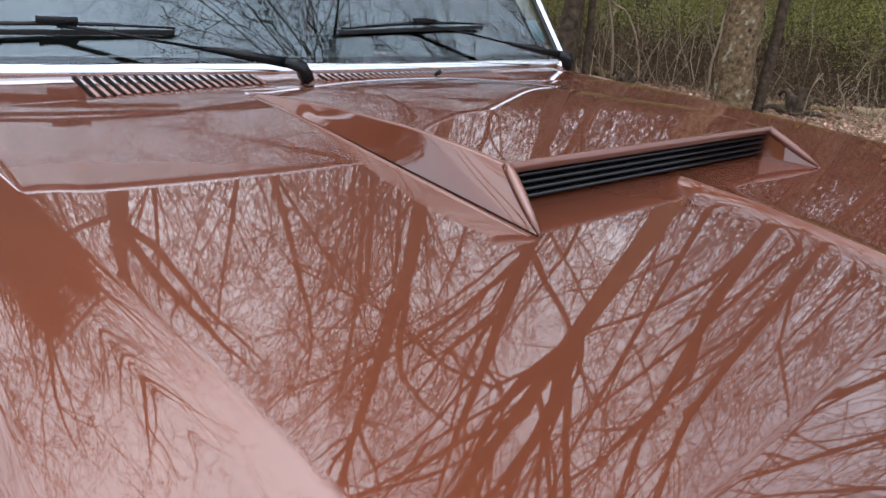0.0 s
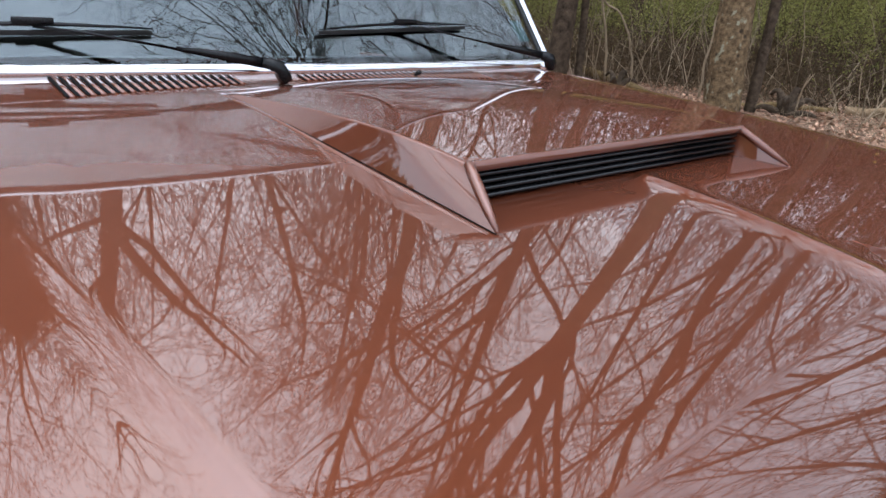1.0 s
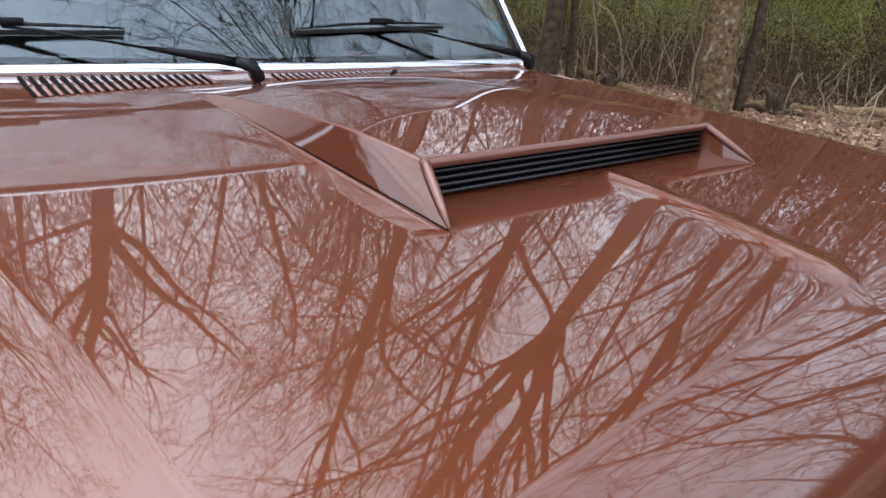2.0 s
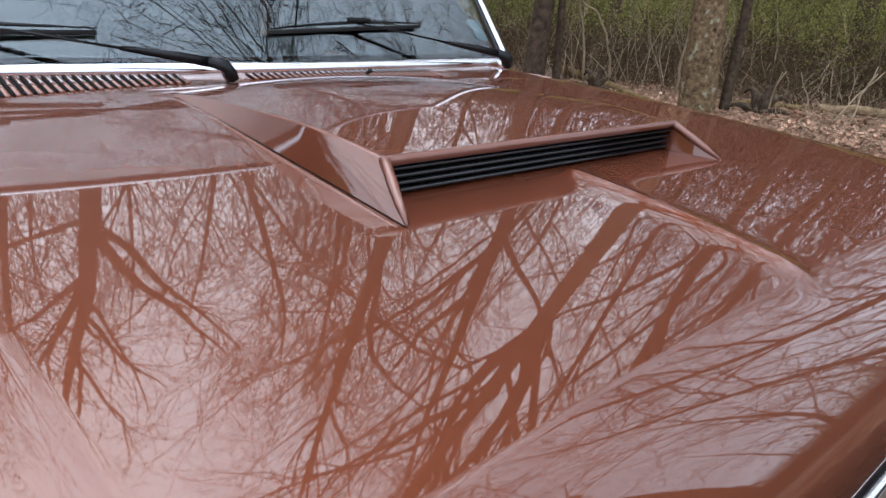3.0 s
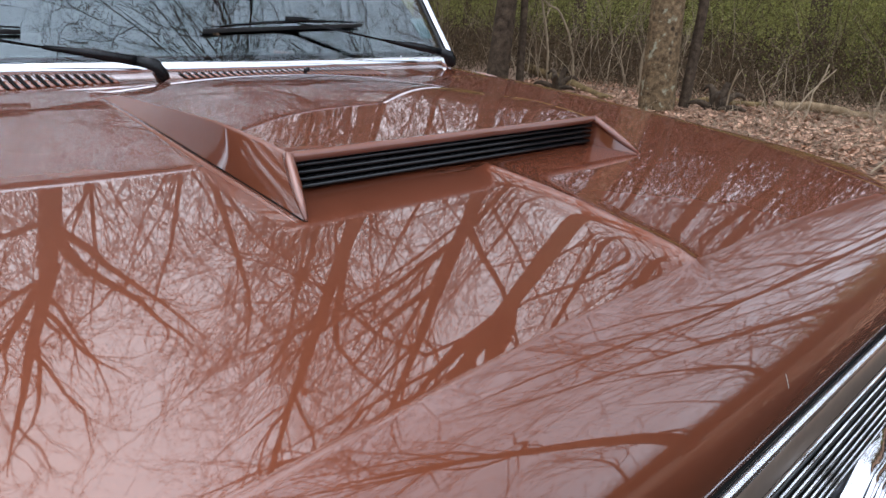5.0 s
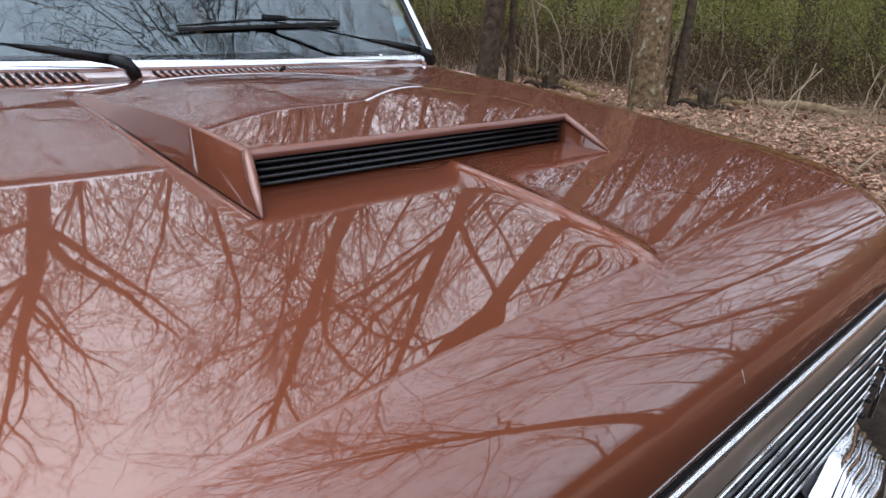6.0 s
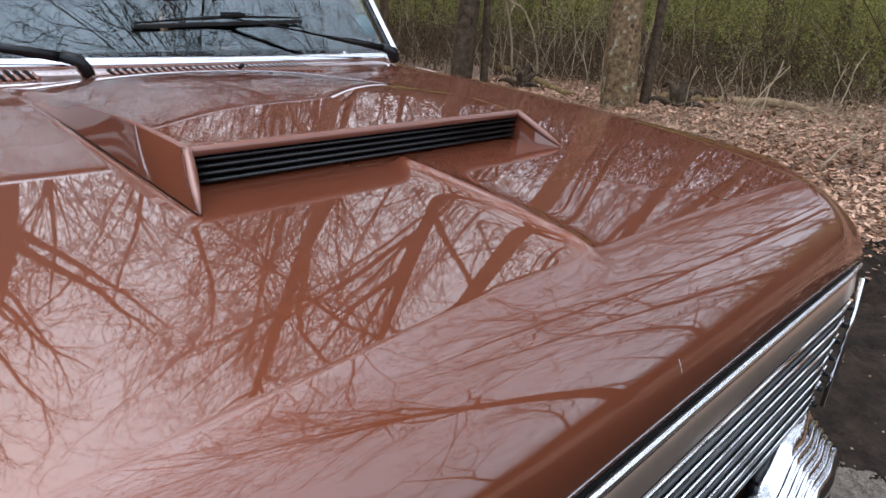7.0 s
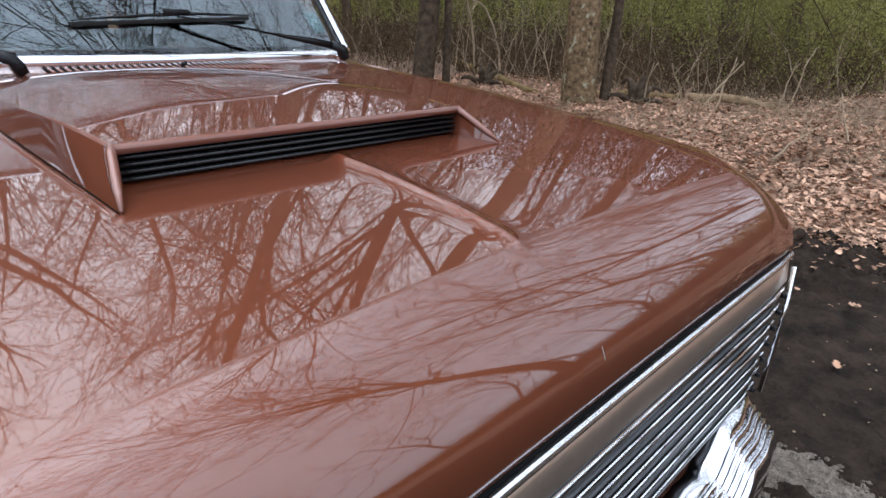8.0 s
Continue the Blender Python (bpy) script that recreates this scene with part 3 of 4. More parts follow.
gx = np.linspace(-0.835, 0.835, 60)
gh = np.linspace(0, 0.36, 16)
G = np.array([[glass_point(x, h) for x in gx] for h in gh])
G2 = G[::-1] + np.array([0, 0.0045, -0.003])
GG = np.concatenate([G, G2, G[:1]])
glass = part("windshield", grid_mesh("windshield", GG[..., 0], GG[..., 1], GG[..., 2], GLASS), car, "curved windshield reflecting bare branches and sky")
glass.visible_shadow = False
part("glass_surround", sweep("glass_surround", [glass_point(x, -0.005) for x in gx], [(-0.016, -0.009), (0.010, -0.012), (0.013, -0.002), (0.006, 0.010), (-0.016, 0.014)], CHROME), car, "bright chrome strip along the windshield's foot")
for sgn in (-1, 1):
    part("pillar", sweep("pillar", [tuple(Vector(glass_point(sgn * 0.845, h)) + Vector((sgn * 0.004, 0, 0.0))) for h in gh], [(-0.014, -0.012), (0.013, -0.012), (0.015, 0.0), (0.008, 0.011), (-0.010, 0.011)], CHROME), car, "chrome windshield pillar")
    part("pillar_seal", sweep("pillar_seal", [tuple(Vector(glass_point(sgn * 0.818, h)) + Vector((0, -0.004, 0.002))) for h in gh], ring(0.006, 6), RUBBER), car)


part("glass_header", sweep("glass_header", [glass_point(x, 0.362) for x in gx], [(-0.006, -0.003), (0.003, -0.004), (0.006, 0.0), (0.004, 0.006), (-0.006, 0.006)], CHROME), car, "slim chrome header over the windshield")


def shell_mesh():
    """Unseen roof, falling to the rear window's foot; added to shut sky light out."""
    X, Y, Z = [], [], []
    for y, z, w in ((1.635, 1.408, 0.69), (1.75, 1.43, 0.69), (2.2, 1.445, 0.69), (2.7, 1.42, 0.68), (2.95, 1.38, 0.67), (3.35, 1.03, 0.74)):
        a = np.linspace(-1, 1, 15)
        X.append(w * a); Y.append(np.full(15, y) + 0.06 * a * a * (y < 2)); Z.append(z - 0.02 * np.abs(a) ** 3)
    return grid_mesh("roof", np.array(X), np.array(Y), np.array(Z), PAINT)


# roof, side windows and bulkhead are out of view, added to darken the cabin
part("roof", shell_mesh(), car, "unseen brown roof added to keep the cabin dark")
part("deck", grid_mesh("deck", *(lambda a, b: (a, b, 1.02 - 0.03 * (b - 3.4) - 0.02 * np.abs(a) ** 2))(*np.meshgrid(np.linspace(-0.86, 0.86, 20), np.linspace(3.3, 4.35, 10))), PAINT), car, "brown rear deck")
part("tail", box_mesh("tail", (1.70, 0.05, 0.55), PAINT, 0.02, at=(0, 4.33, 0.68)), car)
part("dashboard", sweep("dashboard", [(-0.74, 1.62, 0.99), (0.74, 1.62, 0.99)], [(-0.22, -0.2), (0.2, -0.2), (0.2, 0.0), (0.10, 0.035), (-0.1, 0.04), (-0.22, -0.02)], INTERIOR), car, "dark padded dashboard")
for wy, zz in ((2.35, 0.80), (3.1, 0.80)):
    part("bench_seat", box_mesh("bench_seat", (1.30, 0.16, 0.55), INTERIOR, 0.05, at=(0, wy, zz)), car, "dark bench seat")
for sgn in (-1, 1):
    SW = np.array([[(sgn * (0.85 - 0.17 * h), 1.45 + 0.30 * h + (1.75 - 0.35 * h) * k, 1.0 + 0.41 * h) for k in np.linspace(0, 1, 8)] for h in np.linspace(0, 1, 6)])
    part("side_window", grid_mesh("side_window", SW[..., 0], SW[..., 1], SW[..., 2], TINT, flip=sgn > 0), car, "dark tinted side window")
part("bulkhead", box_mesh("bulkhead", (1.36, 0.03, 0.85), INTERIOR, at=(0, 2.95, 0.93)), car, "unseen dark panel closing the rear of the cabin")
part("cabin_floor", box_mesh("cabin_floor", (1.5, 1.9, 0.04), INTERIOR, at=(0, 2.4, 0.5)), car)


def wiper(px, py, pz, bl, br, label):
    """Pivot, then the two ends of the blade."""
    w = part("wiper", sweep("wiper", [(px, py, pz - 0.03), (px, py, pz + 0.004)], ring(0.014, 12), BLACK), car, label)
    bl, br, p = Vector(bl), Vector(br), Vector((px, py, pz))
    mid = bl.lerp(br, 0.53) + Vector((0, -0.014, 0.012))
    d = mid - p
    n1 = d.normalized()
    top = p + Vector((0.004, -0.004, 0.024))
    part("knuckle", sweep("knuckle", [p + Vector((0.026, -0.004, -0.010)), p + Vector((0.018, -0.005, 0.006)), top + Vector((0.006, 0, -0.002)), top + n1 * 0.03 + Vector((0, 0, 0.003))],
                          [(-0.013, -0.012), (0.013, -0.012), (0.011, 0.010), (-0.011, 0.010)], BLACK, scales=[0.9, 1.15, 1.2, 1.05]), w)
    a, b = top + n1 * 0.028, p + d * 0.44 + Vector((0, -0.006, 0.016))
    part("arm", sweep("arm", [a, a.lerp(b, 0.55) + Vector((0, 0, 0.002)), b], [(-0.011, -0.010), (0.011, -0.010), (0.009, 0.009), (-0.009, 0.009)], BLACK, scales=[1.1, 0.95, 0.45]), w)
    part("arm_rod", sweep("arm_rod", [b - d * 0.02, b.lerp(mid, 0.75) + Vector((0, -0.002, 0.004)), mid], [(-0.005, -0.0025), (0.005, -0.0025), (0.005, 0.0025), (-0.005, 0.0025)], BLACK), w)
    n = 14
    bow = [bl.lerp(br, k / n) + Vector((0, -0.008, 0.009 + 0.008 * math.sin(math.pi * k / n))) for k in range(n + 1)]
    part("blade_frame", sweep("blade_frame", bow, [(-0.006, -0.003), (0.006, -0.003), (0.004, 0.0035), (-0.004, 0.0035)], BLACK, scales=[0.5 + 0.7 * math.sin(math.pi * k / n) for k in range(n + 1)]), w)
    part("rubber", sweep("rubber", [bl.lerp(br, k / n) + Vector((0, -0.003, 0.001)) for k in range(n + 1)], [(-0.002, -0.005), (0.002, -0.005), (0.004, 0.002), (0.004, 0.005), (-0.004, 0.005), (-0.004, 0.002)], RUBBER), w)
    part("clip", box_mesh("clip", (0.070, 0.015, 0.012), BLACK, 0.003, at=tuple(mid + Vector((0, -0.002, 0.012)))), w)


wiper(-0.196, 1.285, 1.034, (-0.85, 1.468, 1.104), (-0.397, 1.436, 1.113), "black wiper resting on the windshield")
wiper(0.722, 1.345, 1.043, (-0.013, 1.424, 1.120), (0.482, 1.460, 1.142), "black wiper resting on the windshield")
part("pivot_cap", sweep("pivot_cap", [(0.775, 1.395, 1.028), (0.775, 1.393, 1.040), (0.775, 1.391, 1.046), (0.775, 1.390, 1.049)], ring(0.016, 14), CHROME, up=(0, 1, 0), scales=[1.0, 1.0, 0.75, 0.2]), car, "small chrome cap by the wiper pivot")
part("washer_jet", sweep("washer_jet", [(0.175, 1.275, 1.02), (0.175, 1.275, 1.033), (0.175, 1.258, 1.040)], ring(0.0055, 10), BLACK), car, "black washer nozzle")
part("inspection_sticker", grid_mesh("inspection_sticker", np.array([[0.735, 0.79], [0.72, 0.775]]), np.array([[1.480, 1.487], [1.522, 1.529]]), np.array([[1.105, 1.105], [1.165, 1.165]]), STICKER, False), car, "small teal sticker inside the windshield")

# ---- woods ----
def tree_segments(rng, height, radius, lean=(0.0, 0.0), bend=(0.0, 0.0), spread=0.8, levels=4, first=0.25, kids=(4, 7), reach=1.0, thin=0.0022, wobble=0.05, taper=0.78, thinning=1.4, forks=(), arms=(), boughs=7):
    """Segments of a bare tree standing at the origin: a tapered trunk, limbs, and twigs.
    forks: main limbs as (share of the height, compass bearing, tilt from upright, length, share of the trunk's girth);
    arms: the same for crooked, twiggy boughs that reach out sideways."""
    segs = []

    def limb(p, d, length, r, level, calm=1.0, lift=1.0, more=0, fine=thin):
        n = 12 if level == 0 else 9 if more else max(4, 7 - level)
        step = length / n
        pts, rr, q = [p], [r], d.copy()
        for i in range(n):
            q = q + rng.normal(0, wobble if level == 0 else (0.17 + 0.035 * level) * calm, 3)
            if level == 0:
                q[0] += bend[0] * (i > 1)
                q[1] += bend[1] * (i > 1)
                q[2] += 0.05
            else:
                q[2] += (0.09 if level < 3 else 0.03) * calm * lift
            q /= np.linalg.norm(q)
            pts.append(pts[-1] + q * step)
            rr.append(r * (1 - (0.80 if level else taper) * ((i + 1) / n) ** (1.0 if level else thinning)))
        for i in range(n):
            segs.append((*pts[i], *pts[i + 1], max(rr[i], fine), max(rr[i + 1], fine * 0.8)))
        if level == 0:
            for share, way, tilt, long, girth in forks:
                i = min(int(share * n), n - 1)
                a, b = radians(way), radians(tilt)
                nd = np.array([math.sin(a) * math.sin(b), math.cos(a) * math.sin(b), math.cos(b)])
                limb(pts[i] + (pts[i + 1] - pts[i]) * (share * n - i), nd, long, rr[i] * girth, 1, 0.55)
            for share, way, tilt, long, girth in arms:
                i = min(int(share * n), n - 1)
                a, b = radians(way), radians(tilt)
                nd = np.array([math.sin(a) * math.sin(b), math.cos(a) * math.sin(b), math.cos(b)])
                limb(pts[i] + (pts[i + 1] - pts[i]) * (share * n - i), nd, long, rr[i] * girth, 2, 1.0, 0.15, 5, thin * 2.5)
        if level >= levels:
            return
        count = int(rng.integers(*kids)) + (boughs if level == 0 else more)
        for j in range(count):
            f = rng.uniform(first, 1.0) if level == 0 else rng.uniform(0.18, 1.0)
            i = min(int(f * n), n - 1)
            base = pts[i] + (pts[i + 1] - pts[i]) * (f * n - i)
            t = (pts[i + 1] - pts[i]) / step
            side = rng.normal(0, 1, 3)
            side -= t * side.dot(t)
            side /= np.linalg.norm(side)
            ang = rng.uniform(0.5, 1.05) * spread
            nd = t * math.cos(ang) + side * math.sin(ang)
            r0 = rr[i] + (rr[i + 1] - rr[i]) * (f * n - i)
            k = rng.uniform(0.34, 0.55) * (1.25 - 0.6 * f) * reach if level == 0 else rng.uniform(0.36, 0.62)
            limb(base, nd, length * k, r0 * rng.uniform(0.40, 0.66), level + 1, fine=fine)

    d0 = np.array([lean[0], lean[1], 1.0])
    limb(np.zeros(3), d0 / np.linalg.norm(d0), height, radius, 0)
    s = np.array(segs)
    s[s[:, 2] < 0.02, 6] *= 1.15
    return s


def make_tree(name, label, s, mat, group="trees in the woods", twig=None, limit=0.03):
    t = thing(name, label, "tree", group)
    thick = np.maximum(s[:, 6], s[:, 7])
    part("trunk", tubes("trunk", s[thick > limit], mat, 10), t)
    part("crown", tubes("crown", s[thick <= limit], twig or mat, 5 if twig else 3), t, "bare crown of fine twigs")
    return t


def put(ob, x, y, rz=0.0, s=1.0):
    ob.matrix_world = Matrix.Translation((x, y, float(ground_z(x, y)) - 0.03)) @ pose(0, 0, 0, 0, 0, rz) @ Matrix.Diagonal((s, s, s, 1))
    return ob


def at_bearing(bearing, dist):
    """A spot seen from the hood's middle: degrees from straight back, towards the woods' side."""
    return -0.3 + dist * math.sin(radians(bearing)), 0.4 + dist * math.cos(radians(bearing))


def lone_tree(seed, name, label, mat, spot, turn=0.0, twig=None, limit=0.03, **shape):
    return put(make_tree(name, label, tree_segments(np.random.default_rng(seed), **shape), mat, twig=twig, limit=limit), *spot, turn)


# trees that stand apart along the track's edge
BOLD = dict(levels=4, kids=(4, 6), thin=0.0028, spread=0.7, wobble=0.07)
STEADY = dict(levels=4, kids=(4, 6), thin=0.0028, spread=0.7, wobble=0.022)
lone_tree(11, "near_tree", "grey lichen-spotted tree trunk with bare branches", LICHEN, (6.43, 3.78), twig=BARK_K, limit=0.10, height=17, radius=0.185, first=0.36, reach=0.9, taper=0.72,
          forks=((0.36, 150, 16, 8.0, 0.62), (0.40, 330, 14, 7.0, 0.5), (0.46, 150, 30, 6.0, 0.45), (0.58, 215, 46, 6.5, 0.36), (0.62, 240, 42, 6.5, 0.4)),
          arms=((0.40, 216, 84, 7.8, 0.48), (0.42, 230, 80, 7.2, 0.27), (0.38, 243, 82, 7.4, 0.28), (0.36, 204, 82, 6.0, 0.26), (0.46, 252, 74, 7.0, 0.25), (0.43, 248, 80, 8.2, 0.28)), **STEADY)
lone_tree(12, "companion_tree", "thin dark trunk beside a larger tree", BARK_T, (6.76, 3.61), height=13, radius=0.058, lean=(0.03, -0.06), bend=(0.008, -0.018), first=0.3, taper=0.7, **STEADY)
lone_tree(13, "dark_tree", "dark rough-barked tree with bare branches", BARK_T, (5.9, 5.9), height=15, radius=0.135, bend=(0.006, -0.006), first=0.34, reach=0.8, taper=0.72,
          forks=((0.34, 140, 26, 6.5, 0.55), (0.44, 320, 22, 6.0, 0.4)), **STEADY)
lone_tree(28, "companion_tree", "thin dark trunk beside a larger tree", BARK_T, (6.26, 5.78), height=12, radius=0.05, lean=(0.01, -0.01), first=0.3, taper=0.7, **STEADY)
lone_tree(14, "forked_tree", "bare tree with long forking limbs behind the car", BARK_D, (2.25, 13.0), height=20, radius=0.29, first=0.42, levels=3, kids=(4, 6), thin=0.006, spread=0.55, reach=0.7, wobble=0.03,
          taper=0.95, thinning=1.0, boughs=4, forks=((0.375, 101, 24, 7.6, 0.66), (0.365, 101, 52, 6.4, 0.50), (0.42, 285, 26, 7.0, 0.55), (0.44, 280, 46, 5.4, 0.45), (0.36, 280, 62, 5.0, 0.36), (0.52, 95, 24, 5.0, 0.5)))
lone_tree(15, "tall_tree", "slender tall bare tree", BARK_D, (4.28, 6.35), height=15, radius=0.130, lean=(0.045, -0.035), first=0.34, reach=0.8, taper=0.70, **STEADY)
lone_tree(25, "crooked_tree", "thin crooked bare tree", BARK_D, (3.1, 10.0), height=12, radius=0.085, lean=(0.12, -0.04), first=0.30, reach=1.0, **BOLD)
lone_tree(16, "tall_tree", "slender tall bare tree", BARK_D, at_bearing(55, 16), height=19, radius=0.15, first=0.25, **BOLD)
lone_tree(19, "tall_tree", "slender tall bare tree", BARK_D, (11.2, 3.75), height=17, radius=0.165, lean=(0.01, -0.03), first=0.30, taper=0.7, **BOLD)
lone_tree(20, "tall_tree", "slender tall bare tree", BARK_D, (12.4, 3.05), height=17, radius=0.115, lean=(0.02, -0.05), first=0.25, taper=0.7, **BOLD)
lone_tree(17, "roadside_tree", "bare tree at the edge of the track", BARK_D, (8.8, -2.2), height=11.5, radius=0.08, lean=(-0.06, 0.04), first=0.22, levels=4, kids=(4, 6), thin=0.0036, spread=0.8)
lone_tree(26, "roadside_tree", "bare tree at the edge of the track", BARK_D, (8.3, -3.3), height=11.0, radius=0.065, lean=(-0.03, 0.02), first=0.22, levels=4, kids=(4, 6), thin=0.0036, spread=0.8)
OAK = dict(levels=4, kids=(5, 7), thin=0.0048, spread=0.95, taper=0.74, wobble=0.04)
lone_tree(18, "oak_tree", "old bare oak with crooked boughs over the track", BARK_D, (5.95, -4.9), height=13.5, radius=0.120, lean=(-0.03, 0.03), first=0.34, reach=0.9,
          forks=((0.52, 300, 56, 7.0, 0.42), (0.60, 335, 50, 6.5, 0.40), (0.66, 280, 55, 6.0, 0.40), (0.63, 308, 50, 7.5, 0.44), (0.50, 327, 56, 9.0, 0.44), (0.60, 320, 54, 9.0, 0.46)), **OAK)
lone_tree(22, "leaning_tree", "small bare tree with spreading branches", BARK_D, at_bearing(-1, 7.0), height=9.5, radius=0.085, first=0.35, levels=3, kids=(3, 5), thin=0.006, spread=0.6, reach=1.0, wobble=0.09)
lone_tree(23, "leaning_tree", "small bare tree with spreading branches", BARK_D, at_bearing(-20, 7.5), height=10, radius=0.09, first=0.3, levels=3, kids=(3, 5), thin=0.006, spread=0.6, reach=1.0)

rng = np.random.default_rng(5)
MODEL_OBS = []
for k in range(5):
    seg = tree_segments(rng, [16, 14, 18, 13, 16][k], [0.11, 0.09, 0.12, 0.08, 0.10][k], (rng.normal(0, 0.05), rng.normal(0, 0.05)), levels=3, first=0.22, kids=(4, 6), thin=0.008)
    MODEL_OBS.append(make_tree("bare_tree", "tall bare deciduous tree in early spring", seg, BARK_D if k % 3 else BARK))
THIN_OBS = []
for k in range(4):
    seg = tree_segments(rng, [10, 12, 9, 11][k], [0.035, 0.045, 0.03, 0.04][k], (rng.normal(0, 0.08), rng.normal(0, 0.08)), levels=3, first=0.2, kids=(3, 4), thin=0.009)
    THIN_OBS.append(make_tree("slim_tree", "slim bare tree deeper in the woods", seg, BARK_D))
SPOTS = (
    (5, 14), (14, 16), (23, 17), (30, 15), (0, 18), (33, 19), (41, 15), (45, 20), (56, 20), (61, 22), (71, 24), (80, 22), (86, 20),
    (-8, 16), (-30, 17), (98, 13), (53, 26), (-50, 16), (110, 14), (91, 17), (88, 25), (95, 20), (104, 19), (116, 18), (122, 14), (128, 22), (135, 17), (142, 25), (150, 19), (160, 22), (101, 27), (119, 27), (-70, 18), (4, 24), (10, 22), (17, 25), (26, 22), (35, 25), (-95, 20), (-120, 18), (-150, 22))
for k, (bearing, dist) in enumerate(SPOTS):
    low = 0.66 if 84 < bearing < 165 else 0.80 if 8 < bearing < 28 else 1.08
    b = MODEL_OBS[k % 5]
    put(b if k < 5 else copy_thing(b, Matrix.Identity(4)), *at_bearing(bearing, dist), rng.uniform(0, 360), low * rng.uniform(0.9, 1.15))
k = 0
while k < 205:
    bearing, dist = (rng.uniform(26, 58) if k > 190 else rng.uniform(46, 98) if k % 5 < 2 else rng.uniform(-3, 40) if k % 4 else rng.uniform(-25, 150)), rng.uniform(13, 30)
    if dist < 18 and 40 < bearing < 95:
        continue
    b = THIN_OBS[k % 4]
    put(b if k < 4 else copy_thing(b, Matrix.Identity(4)), *at_bearing(bearing, dist), rng.uniform(0, 360), (0.75 if 8 < bearing < 28 or bearing > 95 else 1.1) * rng.uniform(0.75, 1.25))
    k += 1


def pine(spot, height, seed):
    """A conifer: whorls of drooping boughs carrying tufts of needles."""
    g = np.random.default_rng(seed)
    t = thing("pine_tree", "dark green pine with drooping boughs", "tree", "trees in the woods")
    segs, tufts = [(0, 0, 0, 0, 0, height, 0.16, 0.02)], []
    for i in range(17):
        z = height * (0.18 + 0.8 * i / 17)
        for j in range(6):
            a = g.uniform(0, 6.28)
            L = (1 - i / 18) * height * 0.27 * g.uniform(0.7, 1.1)
            p = np.array([0, 0, z])
            d = np.array([math.cos(a), math.sin(a), 0.12])
            for m in range(5):
                q = p + d * L / 5
                segs.append((*p, *q, 0.03 * (1 - m / 6), 0.03 * (1 - (m + 1) / 6)))
                d = d + np.array([g.normal(0, 0.1), g.normal(0, 0.1), -0.09])
                for _ in range(9):
                    tufts.append(q + g.normal(0, 0.16, 3))
                p = q
    part("trunk", tubes("trunk", np.array(segs), BARK_D, 6), t)
    c = np.repeat(np.array(tufts), 9, axis=0)
    n = len(c)
    u = g.normal(0, 1, (n, 3)) + np.array([0, 0, -0.3])
    u /= np.linalg.norm(u, axis=1, keepdims=True)
    w = np.cross(u, g.normal(0, 1, (n, 3)))
    w /= np.linalg.norm(w, axis=1, keepdims=True)
    vs = np.stack([c, c + u * 0.09 + w * 0.012, c + u * 0.17, c + u * 0.09 - w * 0.012], 1).reshape(-1, 3)
    part("crown", bulk("crown", vs, np.arange(4 * n).reshape(n, 4), NEEDLES, False), t, "clumps of dark needles")
    return put(t, *spot)


pine(at_bearing(-6, 7.0), 6.2, 3)
pine(at_bearing(-29, 9.5), 7.6, 4)
pine(at_bearing(-60, 8.0), 6.0, 6)
for bearing, dist, tall, seed in ((-18, 12.0, 6.6, 7), (-23, 10.5, 6.4, 8)):
    pine(at_bearing(bearing, dist), tall, seed)

# far woods and brush
r3 = np.random.default_rng(21)


def brush_segments(n, xr, yr, h=(0.8, 2.6), r=(0.003, 0.008), slant=0.55):
    out = []
    for _ in range(n):
        x, y = r3.uniform(*xr), r3.uniform(*yr)
        z = float(ground_z(x, y))
        p = np.array([x, y, z - 0.02])
        d = np.array([r3.normal(0, slant), r3.normal(0, slant), 1.0])
        L, rad = r3.uniform(*h), r3.uniform(*r)
        k = 5
        for i in range(k):
            d = d + r3.normal(0, 0.08 + 0.3 * slant, 3)
            d /= np.linalg.norm(d)
            q = p + d * L / k
            out.append((*p, *q, rad * (1 - 0.16 * i), rad * (1 - 0.16 * (i + 1))))
            if i and r3.random() < 0.75:
                e = d + r3.normal(0, 0.7, 3)
                e /= np.linalg.norm(e)
                m = q + e * L * r3.uniform(0.1, 0.3)
                out.append((*q, *m, rad * 0.5, rad * 0.25))
            p = q
    return np.array(out)


def scatter_brush():
    a = brush_segments(1100, (8.0, 13), (2.9, 12), (0.5, 1.5), (0.003, 0.007))
    b = brush_segments(600, (3.5, 8), (7.2, 14), (0.5, 1.8))
    c = brush_segments(1100, (9.0, 17), (-4, 3.6), (0.6, 2.2), (0.003, 0.011))
    d = brush_segments(1300, (9.5, 24), (1, 22), (1.0, 3.6), (0.004, 0.014))
    e = brush_segments(400, (-8, 4), (9.5, 16), (1.0, 3.5), (0.004, 0.012))
    f = brush_segments(1100, (7.5, 17), (-16, -4), (0.7, 2.0), (0.004, 0.011), 0.4)
    return np.concatenate([a, b, c, d, e, f])


thing("undergrowth", "tangle of dry brown stems and saplings", "undergrowth", kind="stuff", me=tubes("undergrowth", scatter_brush(), STEMS, 3))
saplings = np.concatenate([brush_segments(150, (7.2, 11), (2.6, 10), (0.5, 1.9), (0.004, 0.009), 0.3), brush_segments(60, (8.5, 13), (-2, 3), (0.5, 1.5), (0.004, 0.008), 0.4)])
thing("saplings", "pale dry saplings and canes among the trees", "saplings", kind="stuff", me=tubes("saplings", saplings, STRAW, 5))
poles = brush_segments(420, (20, 48), (-16, 48), (7, 15), (0.03, 0.10), 0.1)
